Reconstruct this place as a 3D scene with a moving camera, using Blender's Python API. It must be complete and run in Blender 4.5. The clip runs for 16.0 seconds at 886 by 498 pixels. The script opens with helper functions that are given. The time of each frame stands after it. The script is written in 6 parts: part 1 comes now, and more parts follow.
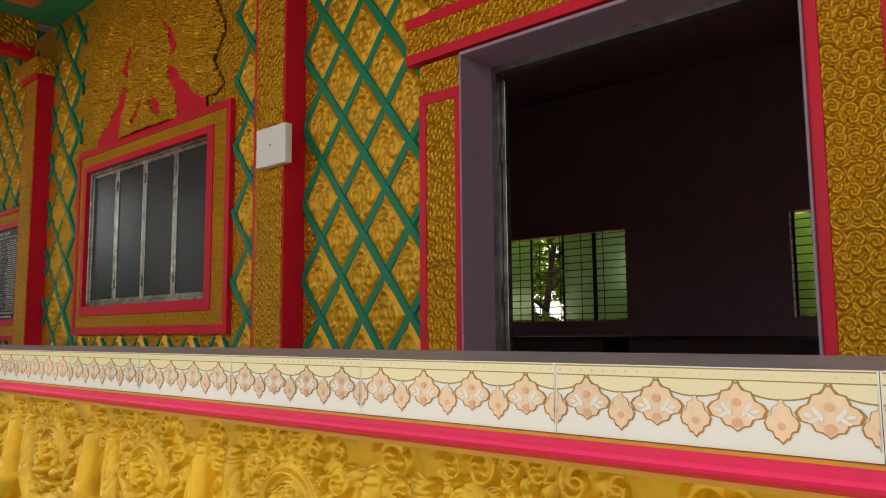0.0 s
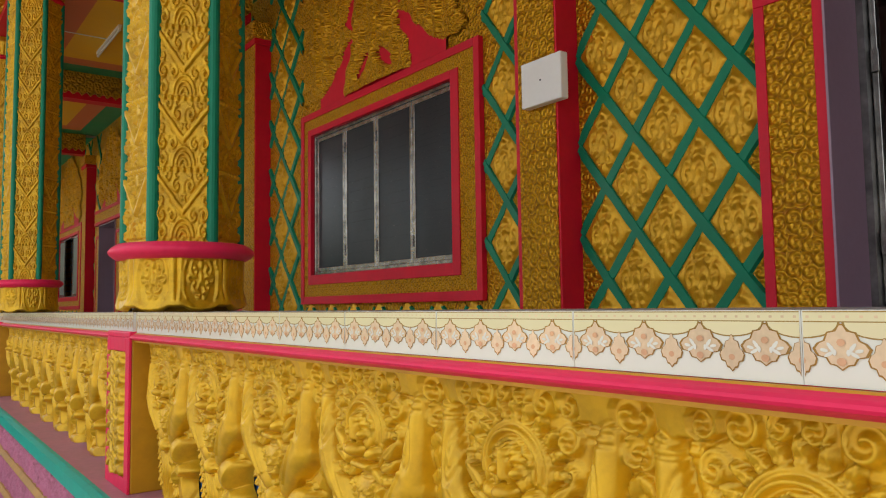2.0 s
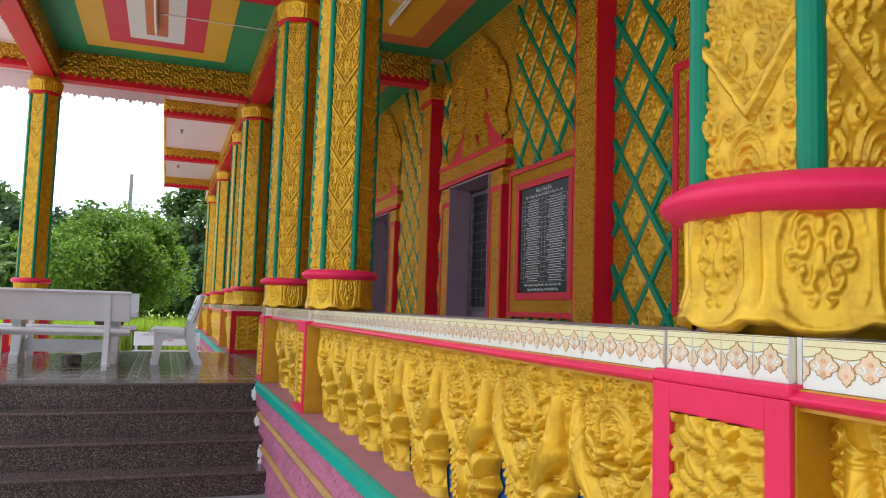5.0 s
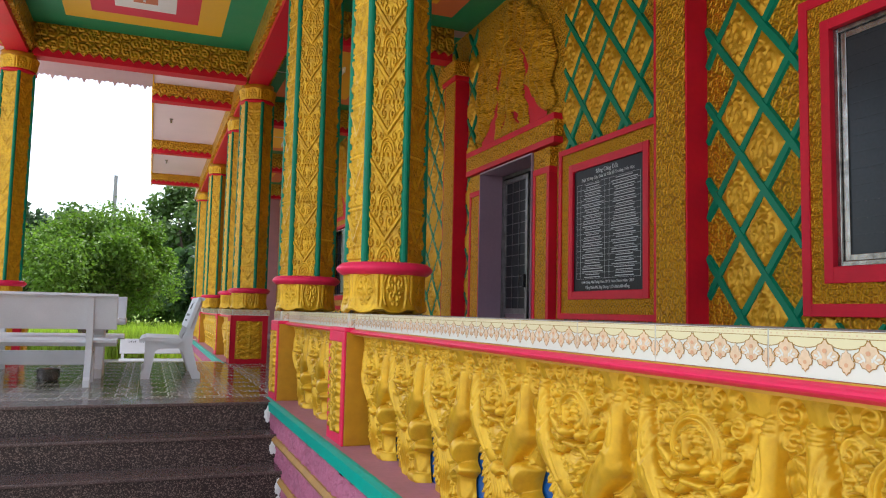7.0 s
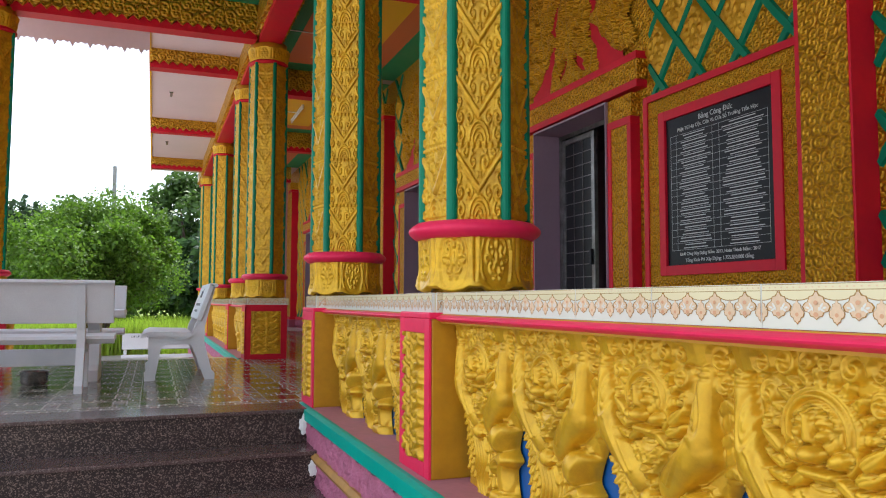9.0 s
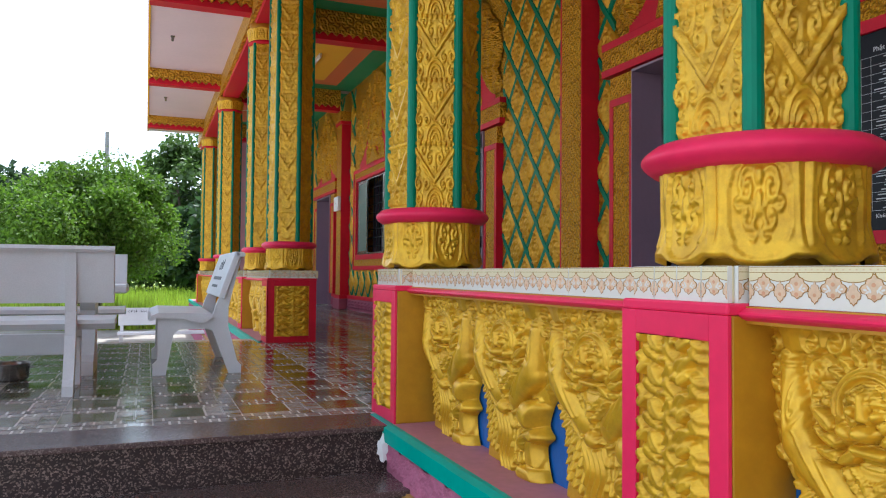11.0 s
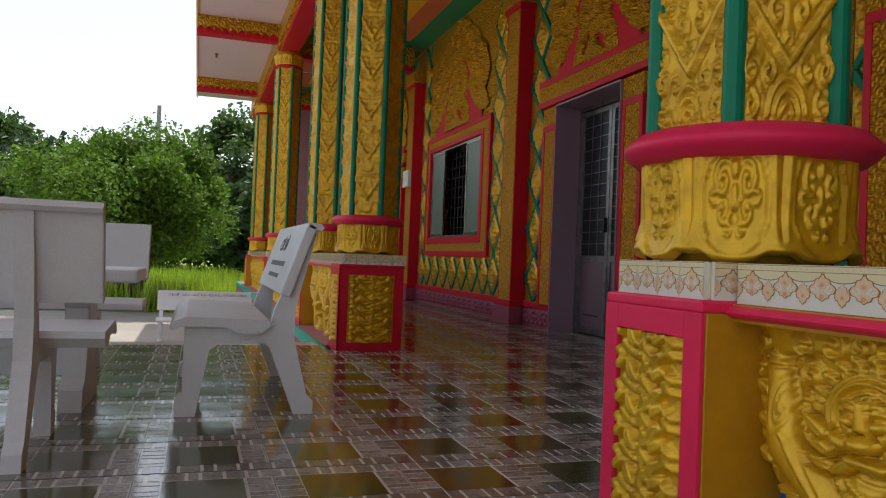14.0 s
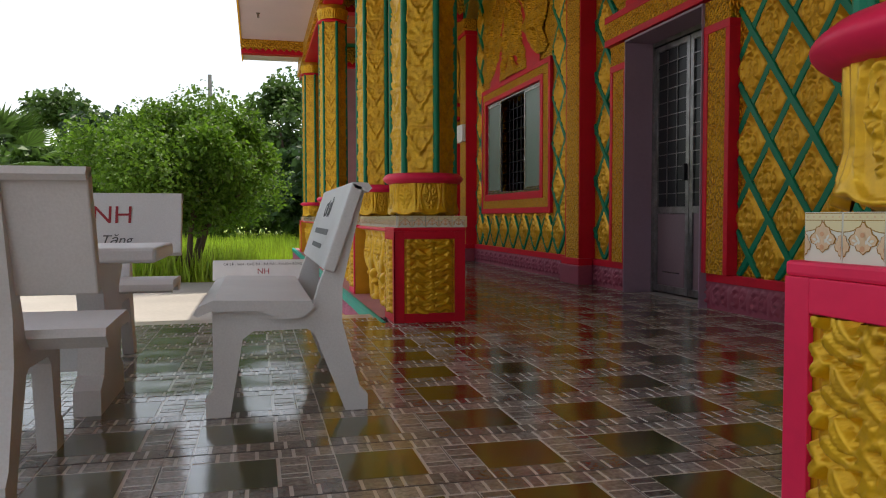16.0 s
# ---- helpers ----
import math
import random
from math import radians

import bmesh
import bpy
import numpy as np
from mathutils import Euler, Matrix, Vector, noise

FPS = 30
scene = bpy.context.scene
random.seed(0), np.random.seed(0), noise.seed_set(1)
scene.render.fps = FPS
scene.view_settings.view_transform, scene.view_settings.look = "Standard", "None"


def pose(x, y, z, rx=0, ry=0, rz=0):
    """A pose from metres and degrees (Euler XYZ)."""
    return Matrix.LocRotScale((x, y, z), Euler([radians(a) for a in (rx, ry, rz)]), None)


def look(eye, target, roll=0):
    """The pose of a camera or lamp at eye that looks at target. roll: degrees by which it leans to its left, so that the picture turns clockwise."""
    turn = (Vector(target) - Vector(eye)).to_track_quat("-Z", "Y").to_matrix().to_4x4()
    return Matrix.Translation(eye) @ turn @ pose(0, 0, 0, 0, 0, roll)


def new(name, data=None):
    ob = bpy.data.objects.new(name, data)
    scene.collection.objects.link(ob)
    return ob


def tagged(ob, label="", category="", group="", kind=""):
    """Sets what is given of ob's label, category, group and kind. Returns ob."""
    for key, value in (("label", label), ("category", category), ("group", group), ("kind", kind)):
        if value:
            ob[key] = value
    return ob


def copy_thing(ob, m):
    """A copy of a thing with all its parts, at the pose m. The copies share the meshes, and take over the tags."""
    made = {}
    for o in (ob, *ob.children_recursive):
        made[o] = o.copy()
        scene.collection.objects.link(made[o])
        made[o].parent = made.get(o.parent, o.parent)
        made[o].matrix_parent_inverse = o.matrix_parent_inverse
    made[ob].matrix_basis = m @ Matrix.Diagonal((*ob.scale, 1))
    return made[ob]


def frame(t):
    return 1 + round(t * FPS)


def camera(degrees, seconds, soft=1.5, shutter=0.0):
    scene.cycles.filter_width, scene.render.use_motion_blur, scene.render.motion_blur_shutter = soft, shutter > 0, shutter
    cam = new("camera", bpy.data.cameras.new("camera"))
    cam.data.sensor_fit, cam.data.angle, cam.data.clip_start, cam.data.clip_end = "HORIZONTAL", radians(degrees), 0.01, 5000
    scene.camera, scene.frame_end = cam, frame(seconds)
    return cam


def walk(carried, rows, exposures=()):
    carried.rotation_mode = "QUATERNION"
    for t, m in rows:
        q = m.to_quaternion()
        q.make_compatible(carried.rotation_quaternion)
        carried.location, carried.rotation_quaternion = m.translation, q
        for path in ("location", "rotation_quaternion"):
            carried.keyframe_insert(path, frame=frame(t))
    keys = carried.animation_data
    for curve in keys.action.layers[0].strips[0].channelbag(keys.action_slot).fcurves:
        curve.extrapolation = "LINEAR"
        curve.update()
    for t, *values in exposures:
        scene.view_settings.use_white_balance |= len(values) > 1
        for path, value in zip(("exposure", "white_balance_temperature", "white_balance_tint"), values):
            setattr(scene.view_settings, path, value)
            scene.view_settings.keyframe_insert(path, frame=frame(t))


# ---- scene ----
cam = camera(60.6, 16.0, soft=1.1)
PATH = [
    (0, (-0.697, 1.216, 0.737), (0.785, 2.54, 0.955), -0.5),
    (0.5, (-0.607, 1.435, 0.75), (0.803, 2.831, 0.996), -0.1),
    (1, (-0.607, 1.69, 0.731), (0.68, 3.197, 0.995), 0.7),
    (1.5, (-0.692, 1.979, 0.719), (0.602, 3.486, 0.951), -1.1),
    (2, (-0.737, 2.292, 0.71), (0.442, 3.901, 0.859), -0.8),
    (2.5, (-0.73, 2.632, 0.712), (0.185, 4.402, 0.889), 0.2),
    (3, (-0.817, 2.987, 0.711), (0.044, 4.784, 0.886), -2.8),
    (3.5, (-0.794, 3.373, 0.694), (0.091, 5.161, 0.832), -0.5),
    (4, (-0.768, 3.757, 0.717), (0.1, 5.553, 0.864), 2.8),
    (4.4, (-0.847, 4.053, 0.717), (-0.03, 5.87, 0.889), 0.6),
    (4.5, (-0.865, 4.142, 0.722), (-0.054, 5.962, 0.898), 1.1),
    (5, (-0.912, 4.464, 0.727), (-0.23, 6.338, 0.888), 1.8),
    (5.2, (-0.874, 4.619, 0.748), (-0.254, 6.511, 0.936), 2.2),
    (7.3, (-1.002, 5.856, 0.699), (-0.263, 7.708, 0.856), 0.7),
    (7.5, (-1.018, 5.97, 0.691), (-0.276, 7.822, 0.827), -0.2),
    (8, (-1.034, 6.288, 0.696), (-0.248, 8.126, 0.776), -1.2),
    (8.5, (-0.976, 6.673, 0.692), (-0.215, 8.519, 0.794), -0.5),
    (8.7, (-0.967, 6.794, 0.679), (-0.257, 8.659, 0.818), 0.2),
    (10.8, (-1.1, 8.296, 0.645), (-0.358, 10.152, 0.724), -0.2),
    (11, (-1.079, 8.476, 0.679), (-0.35, 10.338, 0.745), 0.5),
    (11.5, (-1.052, 8.927, 0.678), (-0.512, 10.852, 0.752), 1.5),
    (12, (-1.053, 9.296, 0.672), (-0.409, 11.188, 0.747), -1.6),
    (12.5, (-1.041, 9.582, 0.683), (-0.483, 11.5, 0.776), 0.2),
    (13, (-0.998, 9.946, 0.664), (-0.515, 11.887, 0.715), 0.5),
    (13.5, (-1.015, 10.235, 0.657), (-0.416, 12.143, 0.7), 0.0),
    (14, (-0.965, 10.509, 0.684), (-0.348, 12.411, 0.712), 2.3),
    (14.5, (-0.914, 10.713, 0.698), (-0.345, 12.629, 0.749), 1.9),
    (15, (-0.88, 10.799, 0.689), (-0.136, 12.655, 0.707), 0.4),
    (15.5, (-0.865, 10.869, 0.688), (-0.226, 12.764, 0.669), 1.9),
    (16, (-0.849, 11.07, 0.695), (-0.372, 13.01, 0.61), -0.1),
]
walk(cam, [(t, look(eye, target, roll)) for t, eye, target, roll in PATH], [(0, 0.03, 7200, 10), (2, 0.03, 7000, 10), (3.5, 0.27, 6600, 10), (5, 0.35, 6250, 10), (8, 0.36, 6250, 10), (11.5, 0.35, 5800, 10), (12.2, 0.3, 5850, 10), (13, -0.35, 5950, 10), (14, -0.45, 6600, 10), (15, -0.45, 6850, 10), (16, -0.35, 6900, 10)])

# ---- world, sun ----
world = bpy.data.worlds.new("sky")
scene.world = world
world.use_nodes = True
wn, wl = world.node_tree.nodes, world.node_tree.links
SUN_EL, SUN_AZ = radians(68), radians(20)
sky = wn.new("ShaderNodeTexSky")
sky.sky_type = "NISHITA"
sky.sun_disc = False
sky.sun_elevation, sky.sun_rotation = SUN_EL, SUN_AZ
sky.air_density, sky.dust_density = 1.0, 2.0
haze = wn.new("ShaderNodeMix")
haze.data_type, haze.blend_type = "RGBA", "ADD"
haze.inputs[0].default_value = 1.0
haze.inputs[7].default_value = (5.6, 5.65, 5.7, 1)  # thin bright cloud over the whole sky
wl.new(sky.outputs[0], haze.inputs[6])
wl.new(haze.outputs[2], wn["Background"].inputs[0])
wn["Background"].inputs[1].default_value = 0.15
sun = new("sun", bpy.data.lights.new("sun", "SUN"))
sun.data.energy, sun.data.angle, sun.data.color = 5.0, radians(0.6), (1, 0.95, 0.86)
sun_dir = Vector((math.cos(SUN_EL) * math.sin(SUN_AZ), math.cos(SUN_EL) * math.cos(SUN_AZ), math.sin(SUN_EL)))
sun.matrix_world = look(sun_dir * 60, (0, 0, 0))


# ---- materials ----
def material(name, color, rough=0.5, metal=0.0, vary=0.12, grain=40.0, bump=0.15, stain=3.0, coat=0.0, dist=0.01):
    """Painted or mineral surface: two scales of colour variation and a fine bump."""
    m = bpy.data.materials.new(name)
    m.use_nodes = True
    n, l = m.node_tree.nodes, m.node_tree.links
    b = n["Principled BSDF"]
    g = n.new("ShaderNodeNewGeometry")
    info = n.new("ShaderNodeObjectInfo")
    n1, n2 = n.new("ShaderNodeTexNoise"), n.new("ShaderNodeTexNoise")
    n1.inputs["Scale"].default_value, n1.inputs["Detail"].default_value = grain, 6
    n2.inputs["Scale"].default_value, n2.inputs["Detail"].default_value = stain, 5
    l.new(g.outputs["Position"], n1.inputs["Vector"]), l.new(g.outputs["Position"], n2.inputs["Vector"])
    add = n.new("ShaderNodeMath")
    add.operation = "MULTIPLY_ADD"
    l.new(n1.outputs[0], add.inputs[0])
    add.inputs[1].default_value = 0.5
    l.new(n2.outputs[0], add.inputs[2])
    rnd = n.new("ShaderNodeMath")
    rnd.operation = "MULTIPLY_ADD"
    l.new(info.outputs["Random"], rnd.inputs[0])
    rnd.inputs[1].default_value = 0.15
    l.new(add.outputs[0], rnd.inputs[2])
    ramp = n.new("ShaderNodeMapRange")
    ramp.inputs[1].default_value, ramp.inputs[2].default_value = 0.45, 1.15
    ramp.inputs[3].default_value, ramp.inputs[4].default_value = 1 - vary, 1 + vary
    l.new(rnd.outputs[0], ramp.inputs[0])
    mul = n.new("ShaderNodeVectorMath")
    mul.operation = "SCALE"
    mul.inputs[0].default_value = color
    l.new(ramp.outputs[0], mul.inputs["Scale"])
    l.new(mul.outputs[0], b.inputs["Base Color"])
    rr = n.new("ShaderNodeMapRange")
    rr.inputs[3].default_value, rr.inputs[4].default_value = rough * 0.8, min(1, rough * 1.25)
    l.new(n2.outputs[0], rr.inputs[0])
    l.new(rr.outputs[0], b.inputs["Roughness"])
    b.inputs["Metallic"].default_value = metal
    b.inputs["Coat Weight"].default_value = coat
    b.inputs["Coat Roughness"].default_value = 0.06
    bp = n.new("ShaderNodeBump")
    bp.inputs["Strength"].default_value, bp.inputs["Distance"].default_value = bump, dist
    l.new(n1.outputs[0], bp.inputs["Height"])
    l.new(bp.outputs[0], b.inputs["Normal"])
    m["bump_in"] = 1
    return m


def carved(name, low, high, cell=0.09, depth=0.012, metal=0.25, rough=0.38, mirror=0.3, strength=1.0):
    """Gilded low relief: mirrored curls, leaf dots and fine grain, cut as a bump into the plaster."""
    m = bpy.data.materials.new(name)
    m.use_nodes = True
    n, l = m.node_tree.nodes, m.node_tree.links
    b = n["Principled BSDF"]

    def op(kind, a, c=None, d=None):
        x = n.new("ShaderNodeMath")
        x.operation = kind
        for i, v in enumerate((a, c, d)):
            if v is None:
                continue
            if isinstance(v, (int, float)):
                x.inputs[i].default_value = v
            else:
                l.new(v, x.inputs[i])
        return x.outputs[0]

    g = n.new("ShaderNodeNewGeometry")
    s = n.new("ShaderNodeSeparateXYZ")
    l.new(g.outputs["Position"], s.inputs[0])
    u = op("PINGPONG", op("ADD", s.outputs[0], s.outputs[1]), mirror)
    c = n.new("ShaderNodeCombineXYZ")
    l.new(op("DIVIDE", u, cell), c.inputs[0])
    l.new(op("DIVIDE", s.outputs[2], cell), c.inputs[1])
    v = n.new("ShaderNodeTexVoronoi")
    v.voronoi_dimensions = "2D"
    v.inputs["Scale"].default_value, v.inputs["Randomness"].default_value = 1.0, 0.7
    l.new(c.outputs[0], v.inputs["Vector"])
    d = n.new("ShaderNodeVectorMath")
    d.operation = "SUBTRACT"
    l.new(c.outputs[0], d.inputs[0]), l.new(v.outputs["Position"], d.inputs[1])
    ds = n.new("ShaderNodeSeparateXYZ")
    l.new(d.outputs[0], ds.inputs[0])
    ang = op("ARCTAN2", ds.outputs[1], ds.outputs[0])
    rad = v.outputs["Distance"]
    curl = op("SINE", op("MULTIPLY_ADD", rad, 13.0, ang))
    leaf = op("SINE", op("MULTIPLY", ang, 5.0))
    h1 = op("MULTIPLY_ADD", curl, 0.30, 0.5)
    h2 = op("MULTIPLY", op("MULTIPLY", leaf, 0.16), op("MINIMUM", op("MULTIPLY", rad, 2.0), 1.0))
    hill = op("MULTIPLY", op("SUBTRACT", 0.62, rad), 0.55)
    fine = n.new("ShaderNodeTexNoise")
    fine.inputs["Scale"].default_value, fine.inputs["Detail"].default_value = 120, 4
    l.new(g.outputs["Position"], fine.inputs["Vector"])
    wide = n.new("ShaderNodeTexNoise")
    wide.inputs["Scale"].default_value, wide.inputs["Detail"].default_value = 2.2, 5
    l.new(g.outputs["Position"], wide.inputs["Vector"])
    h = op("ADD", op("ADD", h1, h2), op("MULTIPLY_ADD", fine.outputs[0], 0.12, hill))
    bp = n.new("ShaderNodeBump")
    bp.inputs["Strength"].default_value, bp.inputs["Distance"].default_value = strength, depth
    l.new(h, bp.inputs["Height"])
    l.new(bp.outputs[0], b.inputs["Normal"])
    # colour follows the height: low in the hollows, high on the ridges, shifted by wide noise
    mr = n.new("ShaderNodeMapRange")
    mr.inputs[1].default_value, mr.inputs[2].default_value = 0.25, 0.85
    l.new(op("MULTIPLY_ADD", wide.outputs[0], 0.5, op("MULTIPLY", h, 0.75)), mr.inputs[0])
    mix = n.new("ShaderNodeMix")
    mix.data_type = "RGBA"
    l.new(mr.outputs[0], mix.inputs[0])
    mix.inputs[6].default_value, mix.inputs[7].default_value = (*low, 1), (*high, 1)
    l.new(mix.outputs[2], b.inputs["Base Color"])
    b.inputs["Metallic"].default_value, b.inputs["Roughness"].default_value = metal, rough
    return m



def speckled(name, base, speck, scale, rough):
    """Terrazzo: pale chips of two sizes in a dark ground."""
    m = material(name, base, rough, 0, 0.3, 90, 0.08, 4, dist=0.002)
    n, l = m.node_tree.nodes, m.node_tree.links
    b = n["Principled BSDF"]
    under = b.inputs["Base Color"].links[0].from_socket
    g = n.new("ShaderNodeNewGeometry")
    v = n.new("ShaderNodeTexVoronoi")
    v.inputs["Scale"].default_value = scale
    l.new(g.outputs["Position"], v.inputs["Vector"])
    sep = n.new("ShaderNodeSeparateColor")
    l.new(v.outputs["Color"], sep.inputs[0])
    chip = n.new("ShaderNodeMapRange")
    chip.inputs[1].default_value, chip.inputs[2].default_value = 0.62, 1.0
    l.new(sep.outputs[0], chip.inputs[0])
    mix = n.new("ShaderNodeMix")
    mix.data_type = "RGBA"
    l.new(chip.outputs[0], mix.inputs[0])
    l.new(under, mix.inputs[6])
    mix.inputs[7].default_value = (*speck, 1)
    l.new(mix.outputs[2], b.inputs["Base Color"])
    return m


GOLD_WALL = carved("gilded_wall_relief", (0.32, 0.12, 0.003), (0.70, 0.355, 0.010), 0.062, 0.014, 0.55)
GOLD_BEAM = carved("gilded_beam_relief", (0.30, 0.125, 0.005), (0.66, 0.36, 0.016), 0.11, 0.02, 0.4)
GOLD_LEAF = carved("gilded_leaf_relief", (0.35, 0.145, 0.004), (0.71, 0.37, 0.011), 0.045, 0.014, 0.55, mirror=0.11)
GOLD_BUD = material("gilded_bud_paint", (0.62, 0.32, 0.012), 0.36, 0.5, 0.18, 90, 0.35, 6, dist=0.003)
GOLD = material("gold_paint", (0.75, 0.44, 0.016), 0.33, 0.4, 0.1, 60, 0.2, 4, dist=0.003)
GOLD_FIG = material("gold_figure_paint", (0.75, 0.44, 0.018), 0.33, 0.35, 0.1, 70, 0.2, 5, dist=0.002)
GOLD_COL = material("gold_shaft_paint", (0.71, 0.41, 0.016), 0.33, 0.4, 0.16, 90, 0.3, 5, dist=0.003)
GOLD_PLAIN = material("ochre_paint", (0.54, 0.27, 0.010), 0.42, 0.15, 0.12, 25, 0.12, 3, dist=0.003)


def worn(m, size, most, tint=(0.30, 0.125, 0.004, 1)):
    """Blotches of a second colour: thin brownish gold paint, or the cloudy print of a tile."""
    n, l = m.node_tree.nodes, m.node_tree.links
    b = n["Principled BSDF"]
    under = b.inputs["Base Color"].links[0].from_socket
    g, p = n.new("ShaderNodeNewGeometry"), n.new("ShaderNodeTexNoise")
    p.inputs["Scale"].default_value, p.inputs["Detail"].default_value = size, 7
    p.inputs["Roughness"].default_value = 0.68
    l.new(g.outputs["Position"], p.inputs["Vector"])
    mr = n.new("ShaderNodeMapRange")
    mr.inputs[1].default_value, mr.inputs[2].default_value = 0.42, 0.68
    mr.inputs[3].default_value, mr.inputs[4].default_value = 0.0, most
    l.new(p.outputs[0], mr.inputs[0])
    mix = n.new("ShaderNodeMixRGB")
    l.new(mr.outputs[0], mix.inputs[0])
    l.new(under, mix.inputs[1])
    mix.inputs[2].default_value = tint
    l.new(mix.outputs[0], b.inputs["Base Color"])


for gilt, size, most in ((GOLD, 11, 0.55), (GOLD_COL, 13, 0.55), (GOLD_FIG, 12, 0.4), (GOLD_PLAIN, 5, 0.45)):
    worn(gilt, size, most)
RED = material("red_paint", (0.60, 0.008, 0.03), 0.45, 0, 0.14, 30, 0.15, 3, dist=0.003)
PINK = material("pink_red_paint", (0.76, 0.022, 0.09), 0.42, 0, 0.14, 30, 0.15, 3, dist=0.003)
GREEN = material("green_paint", (0.0, 0.19, 0.10), 0.42, 0, 0.14, 30, 0.15, 3, dist=0.003)
TEAL = material("teal_paint", (0.0, 0.36, 0.27), 0.45, 0, 0.14, 30, 0.15, 3, dist=0.003)
for painted in (RED, PINK, GREEN, TEAL):
    painted.node_tree.nodes["Principled BSDF"].inputs["Specular IOR Level"].default_value = 0.25
PURPLE = material("mauve_paint", (0.3, 0.2, 0.27), 0.5, 0, 0.1, 30, 0.15, 2, dist=0.003)
PINK_PLASTER = material("rough_pink_plaster", (0.44, 0.13, 0.21), 0.8, 0, 0.22, 22, 1.0, 4, dist=0.03)
PINK_LEDGE = material("worn_pink_ledge", (0.42, 0.17, 0.2), 0.6, 0, 0.22, 30, 0.2, 5, dist=0.004)
BLUE = material("blue_paint", (0.006, 0.10, 0.36), 0.5)
WHITE = material("white_soffit_paint", (0.77, 0.62, 0.66), 0.6, 0, 0.06, 20, 0.1, 1.5)
WHITE_CLEAN = material("white_paint", (0.8, 0.79, 0.76), 0.5, 0, 0.05)
YELLOW = material("yellow_paint", (0.8, 0.46, 0.02), 0.5, 0, 0.06)
ORANGE = material("orange_paint", (0.62, 0.17, 0.06), 0.5, 0, 0.06)
CEIL_RED = material("ceiling_red_paint", (0.68, 0.02, 0.06), 0.5, 0, 0.06)
CEIL_GREEN = material("ceiling_green_paint", (0.01, 0.27, 0.11), 0.5, 0, 0.06)
GLAZE = material("white_tile_glaze", (0.72, 0.715, 0.63), 0.12, 0, 0.04, 12, 0.03, 2)
GLAZE_CREAM = material("cream_tile_glaze", (0.74, 0.66, 0.40), 0.12, 0, 0.05, 12, 0.03, 2)
GLAZE_LINE = material("brown_tile_line", (0.32, 0.165, 0.035), 0.2, 0, 0.1)
GLAZE_PEACH = material("peach_tile_print", (0.72, 0.53, 0.34), 0.18, 0, 0.22, 120, 0.02)
GLAZE_RIM = material("amber_tile_rim", (0.34, 0.17, 0.03), 0.18, 0, 0.35, 90, 0.02)
GLAZE_ROSE = material("rose_tile_print", (0.66, 0.36, 0.20), 0.18, 0, 0.2, 120, 0.02)
GLAZE_OCHRE = material("ochre_tile_print", (0.33, 0.20, 0.05), 0.18, 0, 0.12)
RAIL_GREY = material("worn_rail_cement", (0.27, 0.25, 0.245), 0.45, 0, 0.35, 60, 0.3, 5, dist=0.004)
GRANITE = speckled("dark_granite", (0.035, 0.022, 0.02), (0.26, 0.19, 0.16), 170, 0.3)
# treads: lighter ground, duller chips and more gloss than the risers
GRANITE_TOP = speckled("lighter_granite_tread", (0.085, 0.055, 0.05), (0.2, 0.15, 0.13), 190, 0.2)
for stone in (GRANITE, GRANITE_TOP):
    stone.node_tree.nodes["Principled BSDF"].inputs["Specular IOR Level"].default_value = 0.3
OCHRE_DULL = material("worn_ochre_paint", (0.40, 0.21, 0.05), 0.6, 0, 0.25, 25, 0.2, 6, dist=0.004)
FLOOR_GROUT = material("grey_grout", (0.74, 0.70, 0.64), 0.14, 0, 0.15)
TILE_GREEN = material("olive_floor_tile", (0.10, 0.105, 0.025), 0.14, 0, 0.9, 70, 0.02, 7, dist=0.002)
TILE_BRICK = material("taupe_floor_tile", (0.31, 0.285, 0.255), 0.13, 0, 0.6, 70, 0.02, 8, dist=0.002)
TILE_JOINT = material("dark_tile_joint", (0.07, 0.06, 0.055), 0.4, 0, 0.3)


def glaze(m, mottle=0.0):
    """Wavy glass-like glaze over a floor tile, with each printed stone in its own shade."""
    n, l = m.node_tree.nodes, m.node_tree.links
    b = n["Principled BSDF"]
    b.inputs["IOR"].default_value = 3.0
    g = n.new("ShaderNodeNewGeometry")
    w = n.new("ShaderNodeTexNoise")
    w.inputs["Scale"].default_value, w.inputs["Detail"].default_value = 3.5, 1
    l.new(g.outputs["Position"], w.inputs["Vector"])
    bp = n.new("ShaderNodeBump")
    bp.inputs["Strength"].default_value, bp.inputs["Distance"].default_value = 1.0, 0.006
    l.new(w.outputs[0], bp.inputs["Height"])
    l.new(bp.outputs[0], b.inputs["Normal"])
    if mottle:
        under = b.inputs["Base Color"].links[0].from_socket
        mr = n.new("ShaderNodeMapRange")
        mr.inputs[3].default_value, mr.inputs[4].default_value = 1 - mottle, 1 + mottle
        l.new(g.outputs["Random Per Island"], mr.inputs[0])
        sc = n.new("ShaderNodeVectorMath")
        sc.operation = "SCALE"
        l.new(under, sc.inputs[0])
        l.new(mr.outputs[0], sc.inputs["Scale"])
        l.new(sc.outputs[0], b.inputs["Base Color"])


